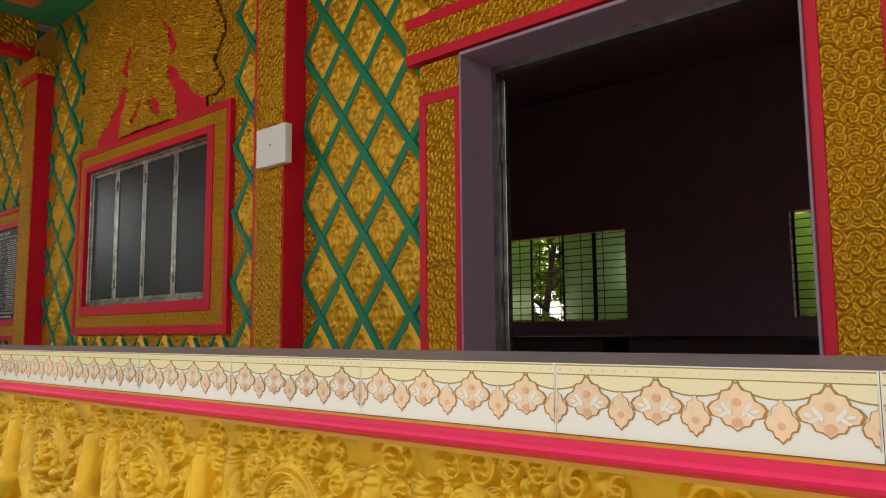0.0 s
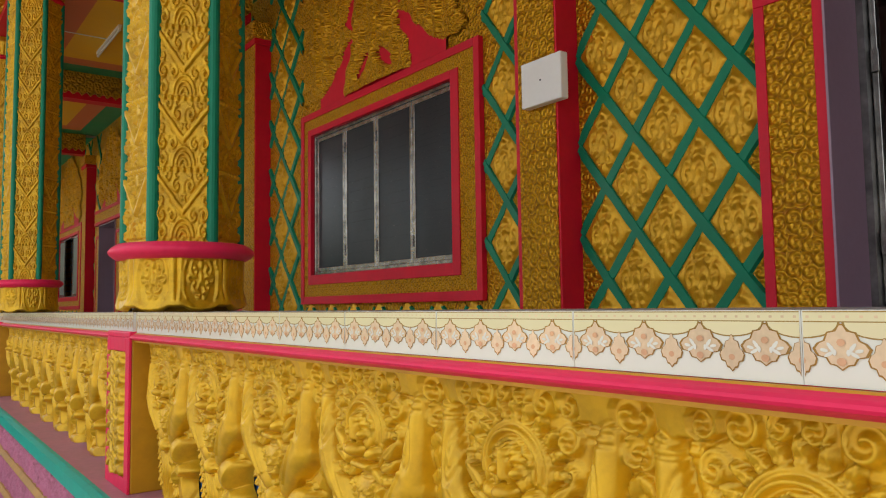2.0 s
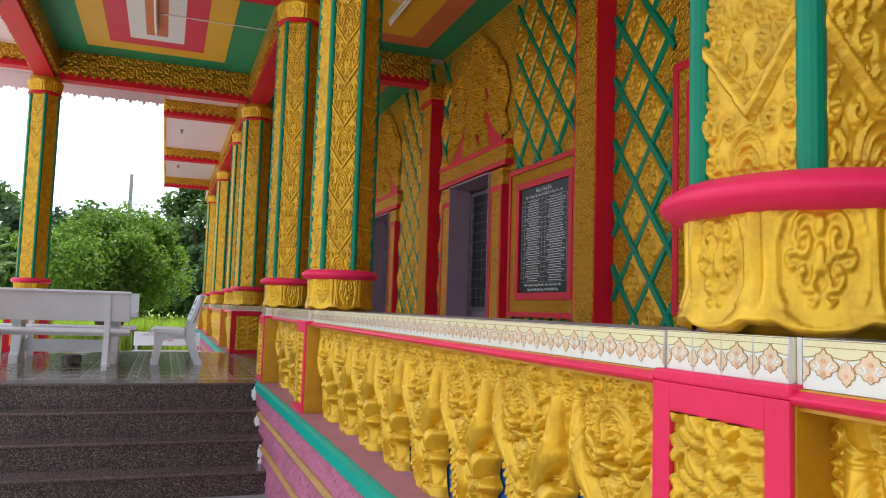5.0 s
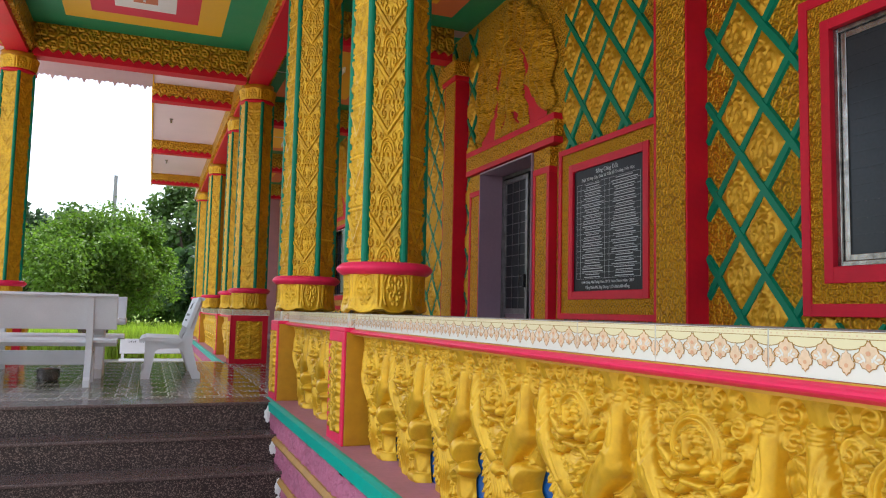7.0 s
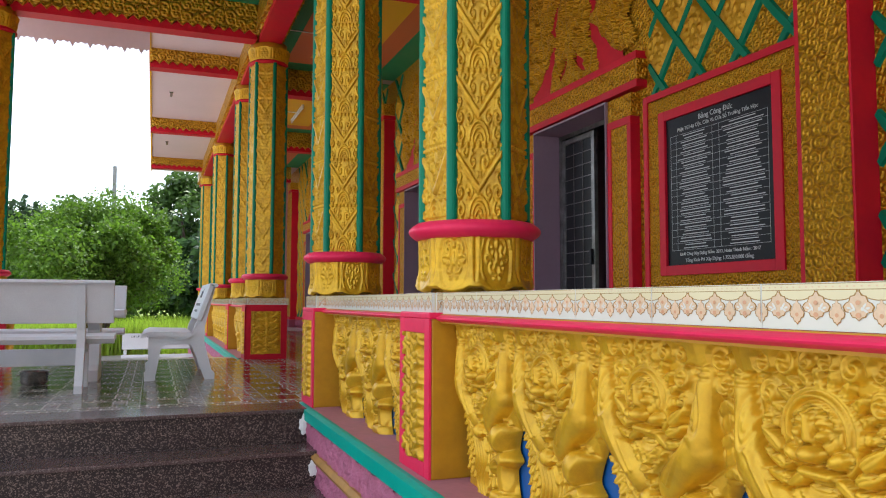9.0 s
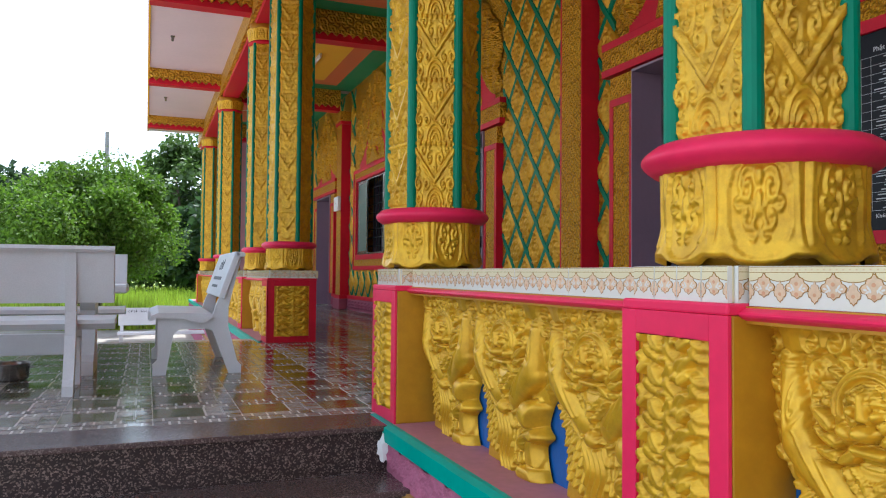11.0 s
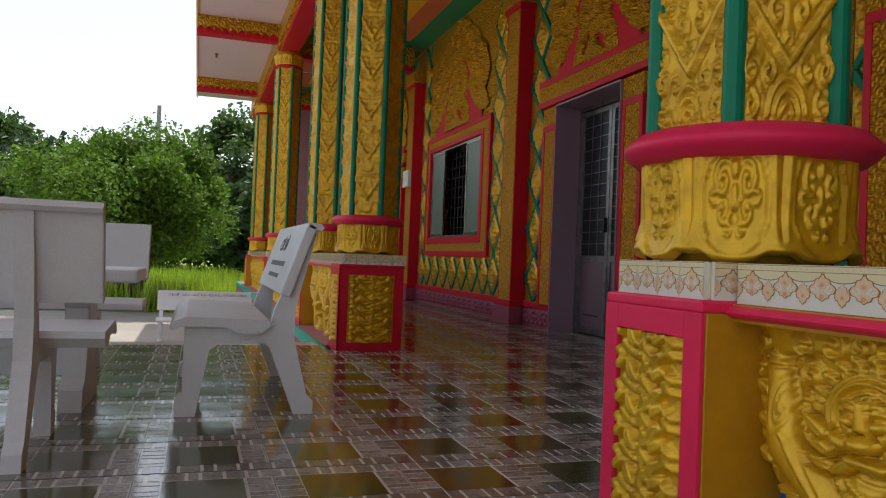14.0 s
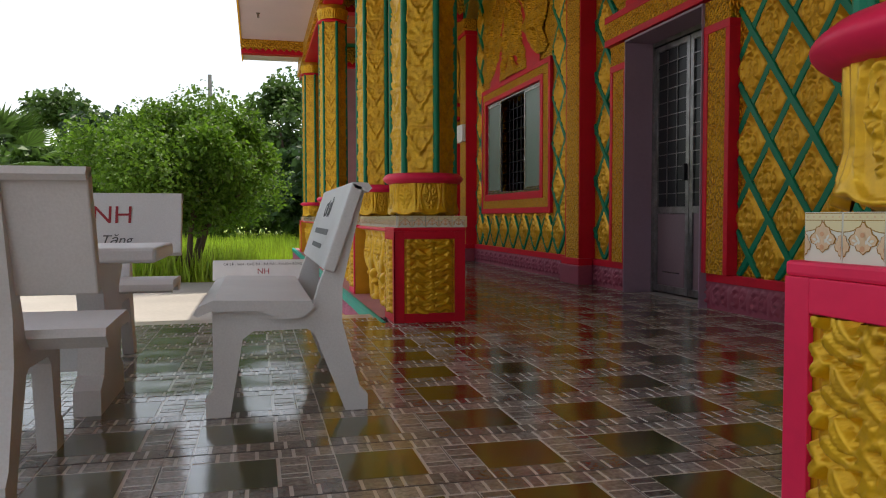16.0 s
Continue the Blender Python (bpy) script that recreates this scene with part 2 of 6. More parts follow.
worn(TILE_GREEN, 34, 0.75, (0.022, 0.026, 0.008, 1))
worn(TILE_BRICK, 55, 0.65, (0.09, 0.07, 0.06, 1))
glaze(TILE_GREEN), glaze(TILE_BRICK, 0.45), glaze(FLOOR_GROUT)
TERRAZZO = material("pale_terrazzo", (0.66, 0.67, 0.68), 0.4, 0, 0.16, 140, 0.08, 2.5)
CONCRETE = material("sunlit_concrete", (0.37, 0.34, 0.305), 0.85, 0, 0.2, 15, 0.3, 0.8)
EARTH = material("damp_earth", (0.2, 0.16, 0.11), 0.9, 0, 0.3, 8, 0.5, 0.5)
STEEL = material("worn_steel", (0.30, 0.285, 0.26), 0.24, 0.9, 0.6, 18, 0.25, 9)
DARK_STEEL = material("dark_steel", (0.03, 0.03, 0.035), 0.45, 0.6, 0.2)
LOUVRE = material("smoked_panel", (0.03, 0.035, 0.04), 0.22, 0.0, 0.2, 60, 0.05, 2)
LOUVRE.node_tree.nodes["Principled BSDF"].inputs["Specular IOR Level"].default_value = 0.25
SHUTTER = material("grey_green_shutter", (0.16, 0.23, 0.2), 0.3, 0.1, 0.15)
BLACK_STONE = material("polished_black_stone", (0.006, 0.007, 0.010), 0.35, 0, 0.2)
BLACK_STONE.node_tree.nodes["Principled BSDF"].inputs["Specular IOR Level"].default_value = 0.2
ENGRAVE = material("pale_engraving", (0.62, 0.64, 0.64), 0.5, 0, 0.05)
SKIRT = material("dusky_skirting_paint", (0.30, 0.06, 0.10), 0.5, 0, 0.2, 30, 0.3, 4, dist=0.004)
DOOR_STEEL = material("brushed_door_steel", (0.21, 0.20, 0.20), 0.3, 0.75, 0.5, 30, 0.15, 9)
DOOR_PANE = material("smoked_door_pane", (0.013, 0.014, 0.017), 0.3, 0, 0.2, 60, 0.05, 2)
DOOR_PANE.node_tree.nodes["Principled BSDF"].inputs["Specular IOR Level"].default_value = 0.3
DOOR_PANEL = material("dark_mauve_panel", (0.17, 0.11, 0.13), 0.5, 0, 0.15)
HALL = material("dim_hall_paint", (0.42, 0.24, 0.28), 0.7, 0, 0.15)
WOOD_DARK = material("dark_wood", (0.035, 0.022, 0.016), 0.45, 0, 0.3)
RED_LETTER = material("red_lettering", (0.32, 0.008, 0.02), 0.5)
GREY_LETTER = material("grey_lettering", (0.08, 0.085, 0.09), 0.5)
BARK = material("tree_bark", (0.09, 0.06, 0.04), 0.9, 0, 0.4, 14, 0.8, 3)
POLE = material("grey_pole", (0.3, 0.29, 0.28), 0.8)


def leafy(name, color, trans=0.35):
    m = bpy.data.materials.new(name)
    m.use_nodes = True
    n, l = m.node_tree.nodes, m.node_tree.links
    b = n["Principled BSDF"]
    g = n.new("ShaderNodeNewGeometry")
    no = n.new("ShaderNodeTexNoise")
    no.inputs["Scale"].default_value = 0.7
    l.new(g.outputs["Position"], no.inputs["Vector"])
    a = n.new("ShaderNodeMath")
    a.operation = "MULTIPLY_ADD"
    l.new(g.outputs["Random Per Island"], a.inputs[0])
    a.inputs[1].default_value = 0.7
    l.new(no.outputs[0], a.inputs[2])
    mr = n.new("ShaderNodeMapRange")
    mr.inputs[1].default_value, mr.inputs[2].default_value = 0.3, 1.3
    mr.inputs[3].default_value, mr.inputs[4].default_value = 0.5, 1.6
    l.new(a.outputs[0], mr.inputs[0])
    s = n.new("ShaderNodeVectorMath")
    s.operation = "SCALE"
    s.inputs[0].default_value = color
    l.new(mr.outputs[0], s.inputs["Scale"])
    l.new(s.outputs[0], b.inputs["Base Color"])
    b.inputs["Roughness"].default_value = 0.5
    t = n.new("ShaderNodeBsdfTranslucent")
    l.new(s.outputs[0], t.inputs[0])
    mx = n.new("ShaderNodeMixShader")
    mx.inputs[0].default_value = trans
    l.new(b.outputs[0], mx.inputs[1]), l.new(t.outputs[0], mx.inputs[2])
    l.new(mx.outputs[0], n["Material Output"].inputs[0])
    return m


LEAF = leafy("bright_leaf", (0.105, 0.205, 0.018), 0.5)
# leaf of the hall-side trees, with sunlight put into a lighter base colour
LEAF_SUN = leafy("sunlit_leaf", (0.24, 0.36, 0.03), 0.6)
LEAF_MID = leafy("mid_leaf", (0.075, 0.14, 0.028))
LEAF_DARK = leafy("dark_leaf", (0.04, 0.08, 0.028))
GRASS = leafy("grass_blade", (0.33, 0.46, 0.04))


def glass(name, tint, rough=0.02, mixf=0.75):
    m = bpy.data.materials.new(name)
    m.use_nodes = True
    n, l = m.node_tree.nodes, m.node_tree.links
    b = n["Principled BSDF"]
    b.inputs["Base Color"].default_value = (*tint, 1)
    b.inputs["Roughness"].default_value = rough
    b.inputs["Transmission Weight"].default_value = mixf
    b.inputs["IOR"].default_value = 1.2
    return m


PANE = glass("greenish_pane", (0.78, 0.95, 0.62), 0.35, 0.95)


# ---- mesh helpers ----
def block(bm, x0, y0, z0, x1, y1, z1, bevel=0.0):
    r = bmesh.ops.create_cube(bm, size=1, matrix=Matrix.Translation(((x0 + x1) / 2, (y0 + y1) / 2, (z0 + z1) / 2)) @ Matrix.Diagonal((abs(x1 - x0), abs(y1 - y0), abs(z1 - z0), 1)))
    if bevel:
        es = {e for v in r["verts"] for e in v.link_edges}
        bmesh.ops.bevel(bm, geom=list(es), offset=bevel, segments=2, affect="EDGES", profile=0.5)
    return bm


def boxes(*items, bevel=0.0):
    bm = bmesh.new()
    for it in items:
        block(bm, *it, bevel=bevel)
    return bm


def tube(bm, p, q, r0, r1=None, seg=10):
    p, q = Vector(p), Vector(q)
    m = Matrix.Translation((p + q) / 2) @ (q - p).to_track_quat("Z", "Y").to_matrix().to_4x4()
    bmesh.ops.create_cone(bm, cap_ends=True, segments=seg, radius1=r0, radius2=r0 if r1 is None else r1, depth=(q - p).length, matrix=m)
    return bm


def lathe(profile, seg=48):
    bm = bmesh.new()
    rings = [[bm.verts.new((r * math.cos(2 * math.pi * k / seg), r * math.sin(2 * math.pi * k / seg), z)) for k in range(seg)] for r, z in profile]
    for a, b in zip(rings, rings[1:]):
        for k in range(seg):
            f = bm.faces.new((a[k], a[(k + 1) % seg], b[(k + 1) % seg], b[k]))
            f.smooth = True
    bm.faces.new(rings[0][::-1]), bm.faces.new(rings[-1])
    return bm


def ribbon(profile, x0, x1, axis="y"):
    """A moulding: a closed outline of (out, up) pulled along an axis."""
    bm = bmesh.new()
    ends = []
    for t in (x0, x1):
        ends.append([bm.verts.new((a, t, b) if axis == "y" else (t, a, b)) for a, b in profile])
    k = len(profile)
    for i in range(k):
        bm.faces.new((ends[0][i], ends[0][(i + 1) % k], ends[1][(i + 1) % k], ends[1][i]))
    bm.faces.new(ends[0]), bm.faces.new(ends[1][::-1])
    bmesh.ops.recalc_face_normals(bm, faces=bm.faces)
    return bm


def as_mesh(name, bm, mat):
    me = bpy.data.meshes.new(name)
    bm.to_mesh(me)
    bm.free()
    for x in mat if isinstance(mat, (list, tuple)) else (mat,):
        me.materials.append(x)
    return me


def part(name, bm, mat, parent=None, label="", at=None):
    """Links a bmesh or mesh as one object under a thing."""
    me = bm if isinstance(bm, bpy.types.Mesh) else as_mesh(name, bm, mat)
    ob = new(name, me)
    if parent is not None:
        ob.parent = parent
    if at is not None:
        ob.matrix_basis = at
    if label:
        tagged(ob, label)
    return ob


def thing(name, label, category, group="", kind="", at=None):
    ob = tagged(new(name), label, category, group, kind)
    ob.empty_display_size = 0.1
    if at is not None:
        ob.matrix_basis = at
    return ob


def structure(name, bm, mat, label, category):
    ob = part(name, bm, mat)
    return tagged(ob, label, category, kind="structure")


def relief(name, w, h, nx, nz, height, mat, keep=None, curve=None):
    """A carved slab: u runs along X from -w/2 to w/2, v up Z, and the relief stands out along -Y."""
    u, v = np.meshgrid(np.linspace(-1, 1, nx + 1), np.linspace(0, 1, nz + 1))
    d = height(u, v)
    co = np.stack([u * w / 2, -d, v * h], -1)
    if curve:
        co = curve(u, v, d)
    idx = np.arange((nx + 1) * (nz + 1)).reshape(nz + 1, nx + 1)
    q = np.stack([idx[:-1, :-1], idx[:-1, 1:], idx[1:, 1:], idx[1:, :-1]], -1).reshape(-1, 4)
    if keep is not None:
        k = keep(u, v)
        q = q[(k.ravel()[q].sum(1) >= 3)]
    used = np.unique(q)
    back = np.full(idx.size, -1)
    back[used] = np.arange(len(used))
    me = bpy.data.meshes.new(name)
    me.from_pydata(co.reshape(-1, 3)[used].tolist(), [], back[q].tolist())
    me.polygons.foreach_set("use_smooth", [True] * len(me.polygons))
    me.materials.append(mat)
    me.update()
    return me


def bump_at(u, v, cu, cv, ru, rv, tilt=0.0):
    """A rounded mound, 1 at its top and 0 outside."""
    c, s = math.cos(tilt), math.sin(tilt)
    a, b = (u - cu) * c + (v - cv) * s, -(u - cu) * s + (v - cv) * c
    return np.sqrt(np.clip(1 - (a / ru) ** 2 - (b / rv) ** 2, 0, 1))


def bar_at(u, v, a, b, r):
    """A rounded bar from a to b."""
    du, dv = b[0] - a[0], b[1] - a[1]
    t = np.clip(((u - a[0]) * du + (v - a[1]) * dv) / (du * du + dv * dv), 0, 1)
    d = np.hypot(u - a[0] - t * du, v - a[1] - t * dv)
    return np.sqrt(np.clip(1 - (d / r) ** 2, 0, 1))


def curl_at(u, v, cu, cv, r, turns=1.5, hand=1, start=0.0):
    """A spiral scroll of radius r."""
    d, a = np.hypot(u - cu, v - cv), np.arctan2(v - cv, (u - cu) * hand)
    ridge = np.cos(2 * math.pi * turns * d / r - a - start)
    return np.clip(ridge * 0.75 + 0.25, 0, 1) * np.clip(4 * (1 - d / r), 0, 1)

# ---- plan ----
GROUND = -0.82
WALL_X, PIL_X = 2.5, 2.32
RAIL_TOP = 0.70
CEIL = 4.15
Y0, Y1 = -3.0, 28.4
COLS = [5.60, 9.86, 11.94, 16.1, 18.06, 22.3, 26.5]
PILASTERS = [-2.6, 1.5, 5.52, 9.96, 14.16, 18.38, 22.65, 26.8]
PIER_HALF = 0.18
PORCH_X = -2.62

# ---- ground, yard, steps, floors ----
bm = bmesh.new()
bmesh.ops.create_grid(bm, x_segments=40, y_segments=40, size=400)
for v in bm.verts:
    v.co.z = GROUND - 0.03 + 0.02 * noise.noise(v.co * 0.05)
structure("ground", bm, EARTH, "flat earth ground round the temple", "ground")
bm = bmesh.new()
bmesh.ops.create_grid(bm, x_segments=30, y_segments=60, size=1, matrix=Matrix.Translation((-9, 9.6, GROUND + 0.01)) @ Matrix.Diagonal((15, 20.4, 1, 1)))
structure("yard", bm, CONCRETE, "worn concrete yard beside the temple", "pavement")

stairs = thing("stairs", "four dark speckled granite steps up to the porch", "stairs", kind="structure")
for k in range(4):
    y, z = 11.75 - 0.3 * k, -0.205 * k
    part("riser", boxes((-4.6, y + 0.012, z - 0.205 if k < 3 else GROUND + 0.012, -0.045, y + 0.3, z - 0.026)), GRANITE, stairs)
    part("tread", boxes((-4.62, y - 0.012, z - 0.025, -0.045, y + 0.33 if k == 0 else y + 0.315, z), bevel=0.005), GRANITE_TOP, stairs, "lighter glossy granite tread")
# white droppings of paint at the ends of the steps
for k, (y, z, s) in enumerate(((11.74, -0.1, 0.035), (11.44, -0.3, 0.03), (11.14, -0.52, 0.03), (11.13, -0.62, 0.025))):
    bm = bmesh.new()
    bmesh.ops.create_icosphere(bm, subdivisions=3, radius=1)
    for v in bm.verts:
        v.co = Vector((v.co.x * s * 0.8, v.co.y * 0.006, v.co.z * s * 1.6)) * (1 + 0.6 * noise.noise(v.co * 2.3 + Vector((k, 0, 0))))
        v.co += Vector((-0.075, y - 0.001, z))
    part("paint_splash", bm, WHITE_CLEAN, stairs, "white splash of paint")

structure("porch_floor", boxes((-4.6, 12.08, GROUND + 0.01, -0.03, 16.45, -0.002)), FLOOR_GROUT, "grouted bed of the porch floor", "floor")
structure("veranda_floor", boxes((-0.029, Y0, GROUND + 0.01, WALL_X + 0.3, Y1, -0.002)), FLOOR_GROUT, "grouted bed of the veranda floor", "floor")

# ---- plinth of the balustrade ----
def plinth(y0, y1):
    p = thing("plinth", "rough pink plaster plinth with teal and ochre bands", "plinth", kind="structure")
    part("plaster", boxes((-0.045, y0, GROUND + 0.005, -0.03, y1, -0.07)), PINK_PLASTER, p)
    part("ledge", boxes((-0.055, y0, -0.02, 0.34, y1, 0.0)), PINK_LEDGE, p, "worn pink painted ledge")
    part("teal_band", ribbon([(-0.03, -0.075), (-0.075, -0.07), (-0.078, -0.006), (-0.05, 0.003), (-0.03, 0.003)], y0, y1), TEAL, p, "teal painted edge")
    for z in (-0.25, -0.49):
        part("ochre_moulding", ribbon([(-0.03, z - 0.026), (-0.07, z - 0.026), (-0.088, z + 0.004), (-0.07, z + 0.03), (-0.03, z + 0.03)], y0, y1), OCHRE_DULL, p, "worn ochre moulding")
    bm = bmesh.new()
    n = int((y1 - y0) / 0.025)
    rows = 30
    grid = [[bm.verts.new((-0.046 - 0.034 * abs(noise.noise(Vector((0, (y0 + (y1 - y0) * i / n) * 22, j * 0.55)))) ** 0.7, y0 + (y1 - y0) * i / n, GROUND + 0.02 + 0.72 * j / rows)) for i in range(n + 1)] for j in range(rows + 1)]
    for j in range(rows):
        for i in range(n):
            bm.faces.new((grid[j][i], grid[j + 1][i], grid[j + 1][i + 1], grid[j][i + 1])).smooth = True
    part("rough_cast", bm, PINK_PLASTER, p, "knobbly rough-cast face")


plinth(Y0, 12.03)
plinth(15.98, Y1)

# ---- balustrade: carved figures, rails, tile band, piers ----
def figure_edge(u, y):
    """Half the width of a figure at the height y: waisted below, with a bent knee standing out on one side."""
    t = np.clip((y + 0.25) / 1.45, 0, 1)
    knee = np.where(u > 0, 0.16 * np.exp(-((y - 0.60) / 0.09) ** 2), 0.025 * np.abs(np.sin(y * 12)))
    return 1.001 - (0.30 * np.sin(math.pi * t) ** 0.8 - knee) * ((t > 0) & (t < 1))


def figure_height(u, v):
    """A crowned winged guardian in low relief: raised arms carry the rail, banded chest, feather skirt, bent knees."""
    y = v * 2.38
    u = u * figure_edge(u, y)
    a = np.abs(u)
    legs = np.where(u > 0, a, 9.0)
    body = 0.34 + 0.30 * np.sqrt(np.clip(1 - (a / 1.02) ** 2, 0, 1)) * (0.75 + 0.25 * np.sin(np.clip(y / 2.1, 0, 1) * math.pi))
    body = body + 0.24 * np.clip((y - 1.1) / 1.28, 0, 1)
    h = body.copy()

    def oval(x, cu, cv, ru, rv, tilt=0.0):
        c, s = math.cos(tilt), math.sin(tilt)
        p, q = (x - cu) * c + (y - cv) * s, -(x - cu) * s + (y - cv) * c
        return 1 - np.sqrt((p / ru) ** 2 + (q / rv) ** 2)

    def limb(x, p, q, r0, r1):
        du, dv = q[0] - p[0], q[1] - p[1]
        t = np.clip(((x - p[0]) * du + (y - p[1]) * dv) / (du * du + dv * dv), 0, 1)
        return 1 - np.hypot(x - p[0] - t * du, y - p[1] - t * dv) / (r0 + (r1 - r0) * t)

    def put(e, rise, groove=0.07, square=0.5):
        h[:] = h - groove * np.exp(-((e + 0.08) / 0.08) ** 2) * (e < 0)
        dome = body + rise * (square + (1 - square) * np.sqrt(np.clip(e * (2 - e), 0, 1))) * np.clip(e * 12, 0, 1)
        h[:] = np.where(e > 0, dome, h)

    def leaf(cu, cv, r, tilt, rise, x=None):
        """A pointed leaf with a midrib."""
        x = a if x is None else x
        c, s = math.cos(tilt), math.sin(tilt)
        p, q = ((x - cu) * c + (y - cv) * s) / r, (-(x - cu) * s + (y - cv) * c) / r
        w = 0.42 * np.sqrt(np.clip(1 - p * p, 0, 1)) * (1 - 0.45 * p)
        e = 1 - np.abs(q) / np.maximum(w, 1e-4)
        on = (np.abs(p) < 1) & (e > 0)
        prof = rise * (0.55 + 0.45 * np.sqrt(np.clip(e, 0, 1))) - 0.05 * np.exp(-((q / 0.06) ** 2))
        near = (np.abs(p) < 1.1) & (e > -0.45) & ~on
        h[:] = np.where(near, np.minimum(h, body - 0.03), h)
        h[:] = np.where(on, body + prof, h)

    # herringbone chain of leaves between neighbours
    s = (y * 3.6 + (1 - a) * 2.4 - 3.0 * (1 - a) ** 2) % 1.0
    chain = 0.14 * s ** 0.6 * np.clip((1 - s) * 9, 0, 1) - 0.04 * np.exp(-(((s - 0.5) / 0.10) ** 2))
    lim = 0.84 + 0.08 * s
    h = np.where((a > lim), body + chain, h)
    h = h + 0.06 * np.exp(-(((1 - a) / 0.04) ** 2))
    # fan of overlapping feathers below the chest
    ang, rho = np.arctan2(u, 1.50 - y), np.hypot(u, 1.50 - y)
    row = np.floor(rho / 0.155)
    f = rho / 0.155 - row
    k = ang * (3.0 + 1.6 * row) / 1.5 + 0.5 * (row % 2)
    kk = np.abs((k % 1.0) - 0.5) * 2
    tip = f - (1 - 0.55 * kk * kk)
    feather = np.where(tip < 0, 0.05 + 0.13 * f * (1 - 0.5 * kk), -0.03) - 0.05 * np.exp(-((kk / 0.16) ** 2))
    skirt = (rho > 0.42) & (rho < 1.42) & (y < 1.12) & (np.where(u > 0, a, a - 0.2) < 0.80 - 0.10 * np.sin(y * 6))
    h = np.where(skirt, body + feather, h)
    # sash of hanging cords down the middle
    cords = (a < 0.17 + 0.06 * y) & (y < 0.86)
    h = np.where(cords, body + 0.15 + 0.05 * np.cos((u + 0.05 * np.sin(y * 9)) * 70), h)
    # legs
    put(oval(legs, 0.64, 0.86, 0.26, 0.22, -0.2), 0.44, 0.06, 0.1)
    put(limb(legs, (0.84, 0.62), (0.50, 0.46), 0.16, 0.14), 0.34, 0.06, 0.4)
    put(limb(legs, (0.58, 0.40), (0.56, 0.10), 0.15, 0.12), 0.13, 0.06, 0.6)
    put(limb(legs, (0.44, 0.06), (0.74, 0.06), 0.10, 0.09), 0.34, 0.05, 0.5)
    # chest with crossing bands and beads
    put(oval(u, 0, 1.16, 0.40, 0.36), 0.20, 0.04, 0.4)
    chest = (oval(u, 0, 1.16, 0.40, 0.36) > 0)
    h += 0.05 * chest * np.sign(np.cos((y - 0.75 * a) * 46)) * (y < 1.30)
    for q in range(3):
        r = 0.18 + 0.085 * q
        d = np.hypot(u * 0.95, (y - 1.48))
        h += 0.09 * np.exp(-(((d - r) / 0.018) ** 2)) * (y < 1.44) * chest * (0.7 + 0.3 * np.cos(34 * ang))
    put(limb(u, (-0.34, 0.90), (0.34, 0.90), 0.055, 0.055), 0.24, 0.05, 0.7)
    put(oval(u, 0, 0.88, 0.11, 0.11), 0.36, 0.05, 0.3)
    for t in range(5):
        leaf(0.20 + 0.10 * t, 0.93 + 0.045 * t * (t - 1.4), 0.13, 0.5 + 0.16 * t, 0.20)
    # arms: smooth and rounded, forearm upright, upper arm swollen
    arm = np.maximum(limb(a, (0.81, 2.22), (0.71, 1.48), 0.085, 0.155), limb(a, (0.69, 1.44), (0.22, 1.04), 0.185, 0.16))
    put(arm, 0.38 * np.clip(1.1 - (y - 1.45) * 0.9, 0.4, 1) * np.clip(0.35 + a * 1.1, 0, 1), 0.06, 0.05)
    band = a * 0.75 - (y - 1.25) * 0.5
    for q in (0.27, 0.33):
        h += 0.06 * np.exp(-(((band - q) / 0.014) ** 2)) * (limb(a, (0.62, 1.34), (0.34, 1.24), 0.235, 0.18) > 0)
    for cv, ru, rv in ((1.80, 0.085, 0.20), (1.80, 0.035, 0.12)):
        h = h - 0.05 * np.exp(-((oval(a, 0.685, cv, ru * 0.8, rv, 0.14) / 0.2) ** 2))
    for q in (2.06, 2.12):
        h = h - 0.05 * np.exp(-(((y - q - 0.1 * (a - 0.72) ** 2) / 0.012) ** 2)) * (np.abs(a - 0.72) < 0.13)
    # scalloped bowls under the rail
    low = 2.15 + 0.9 * (a - 0.64) ** 2 + 0.03 * np.abs(np.sin((a - 0.36) * 17))
    bowl = (np.abs(a - 0.64) < 0.31) & (y > low)
    h = np.where(bowl, body + 0.12 + 0.4 * np.clip(y - low, 0, 0.30), np.where((np.abs(a - 0.64) < 0.31) & (y > low - 0.035), h - 0.06, h))
    # curling leaves in the corners under the rail
    for cu, cv, r, hand in ((0.95, 2.24, 0.12, 1), (0.97, 2.02, 0.10, -1), (0.30, 2.27, 0.11, -1), (0.08, 2.30, 0.08, 1), (0.48, 2.04, 0.10, 1), (0.52, 2.26, 0.09, -1), (0.50, 1.84, 0.08, -1)):
        on = np.hypot(a - cu, y - cv) < r
        h = np.where(on, body + 0.05 + 0.11 * curl_at(a, y, cu, cv, r, 1.1, hand), h)
    # crown of pointed leaves, arcs round the face
    for q in range(11):
        t = math.pi * (0.02 + 0.96 * q / 10)
        leaf(0.37 * math.cos(t), 1.79 + 0.37 * math.sin(t), 0.11, t, 0.17, u)
    put(oval(u, 0, 1.78, 0.36, 0.36), 0.20, 0.05, 0.55)
    rr = np.hypot(u, y - 1.80)
    face = oval(u, 0, 1.78, 0.36, 0.36) > 0
    h += 0.05 * np.cos(rr * 95) * (rr > 0.19) * face * (y > 1.74)
    put(oval(u, 0, 1.76, 0.20, 0.24), 0.29, 0.04, 0.6)
    for q in (1.905, 1.86):
        h += 0.06 * np.exp(-(((y - q + 0.9 * (a - 0.02) * (a - 0.20) * 4) / 0.014) ** 2)) * (a < 0.21)
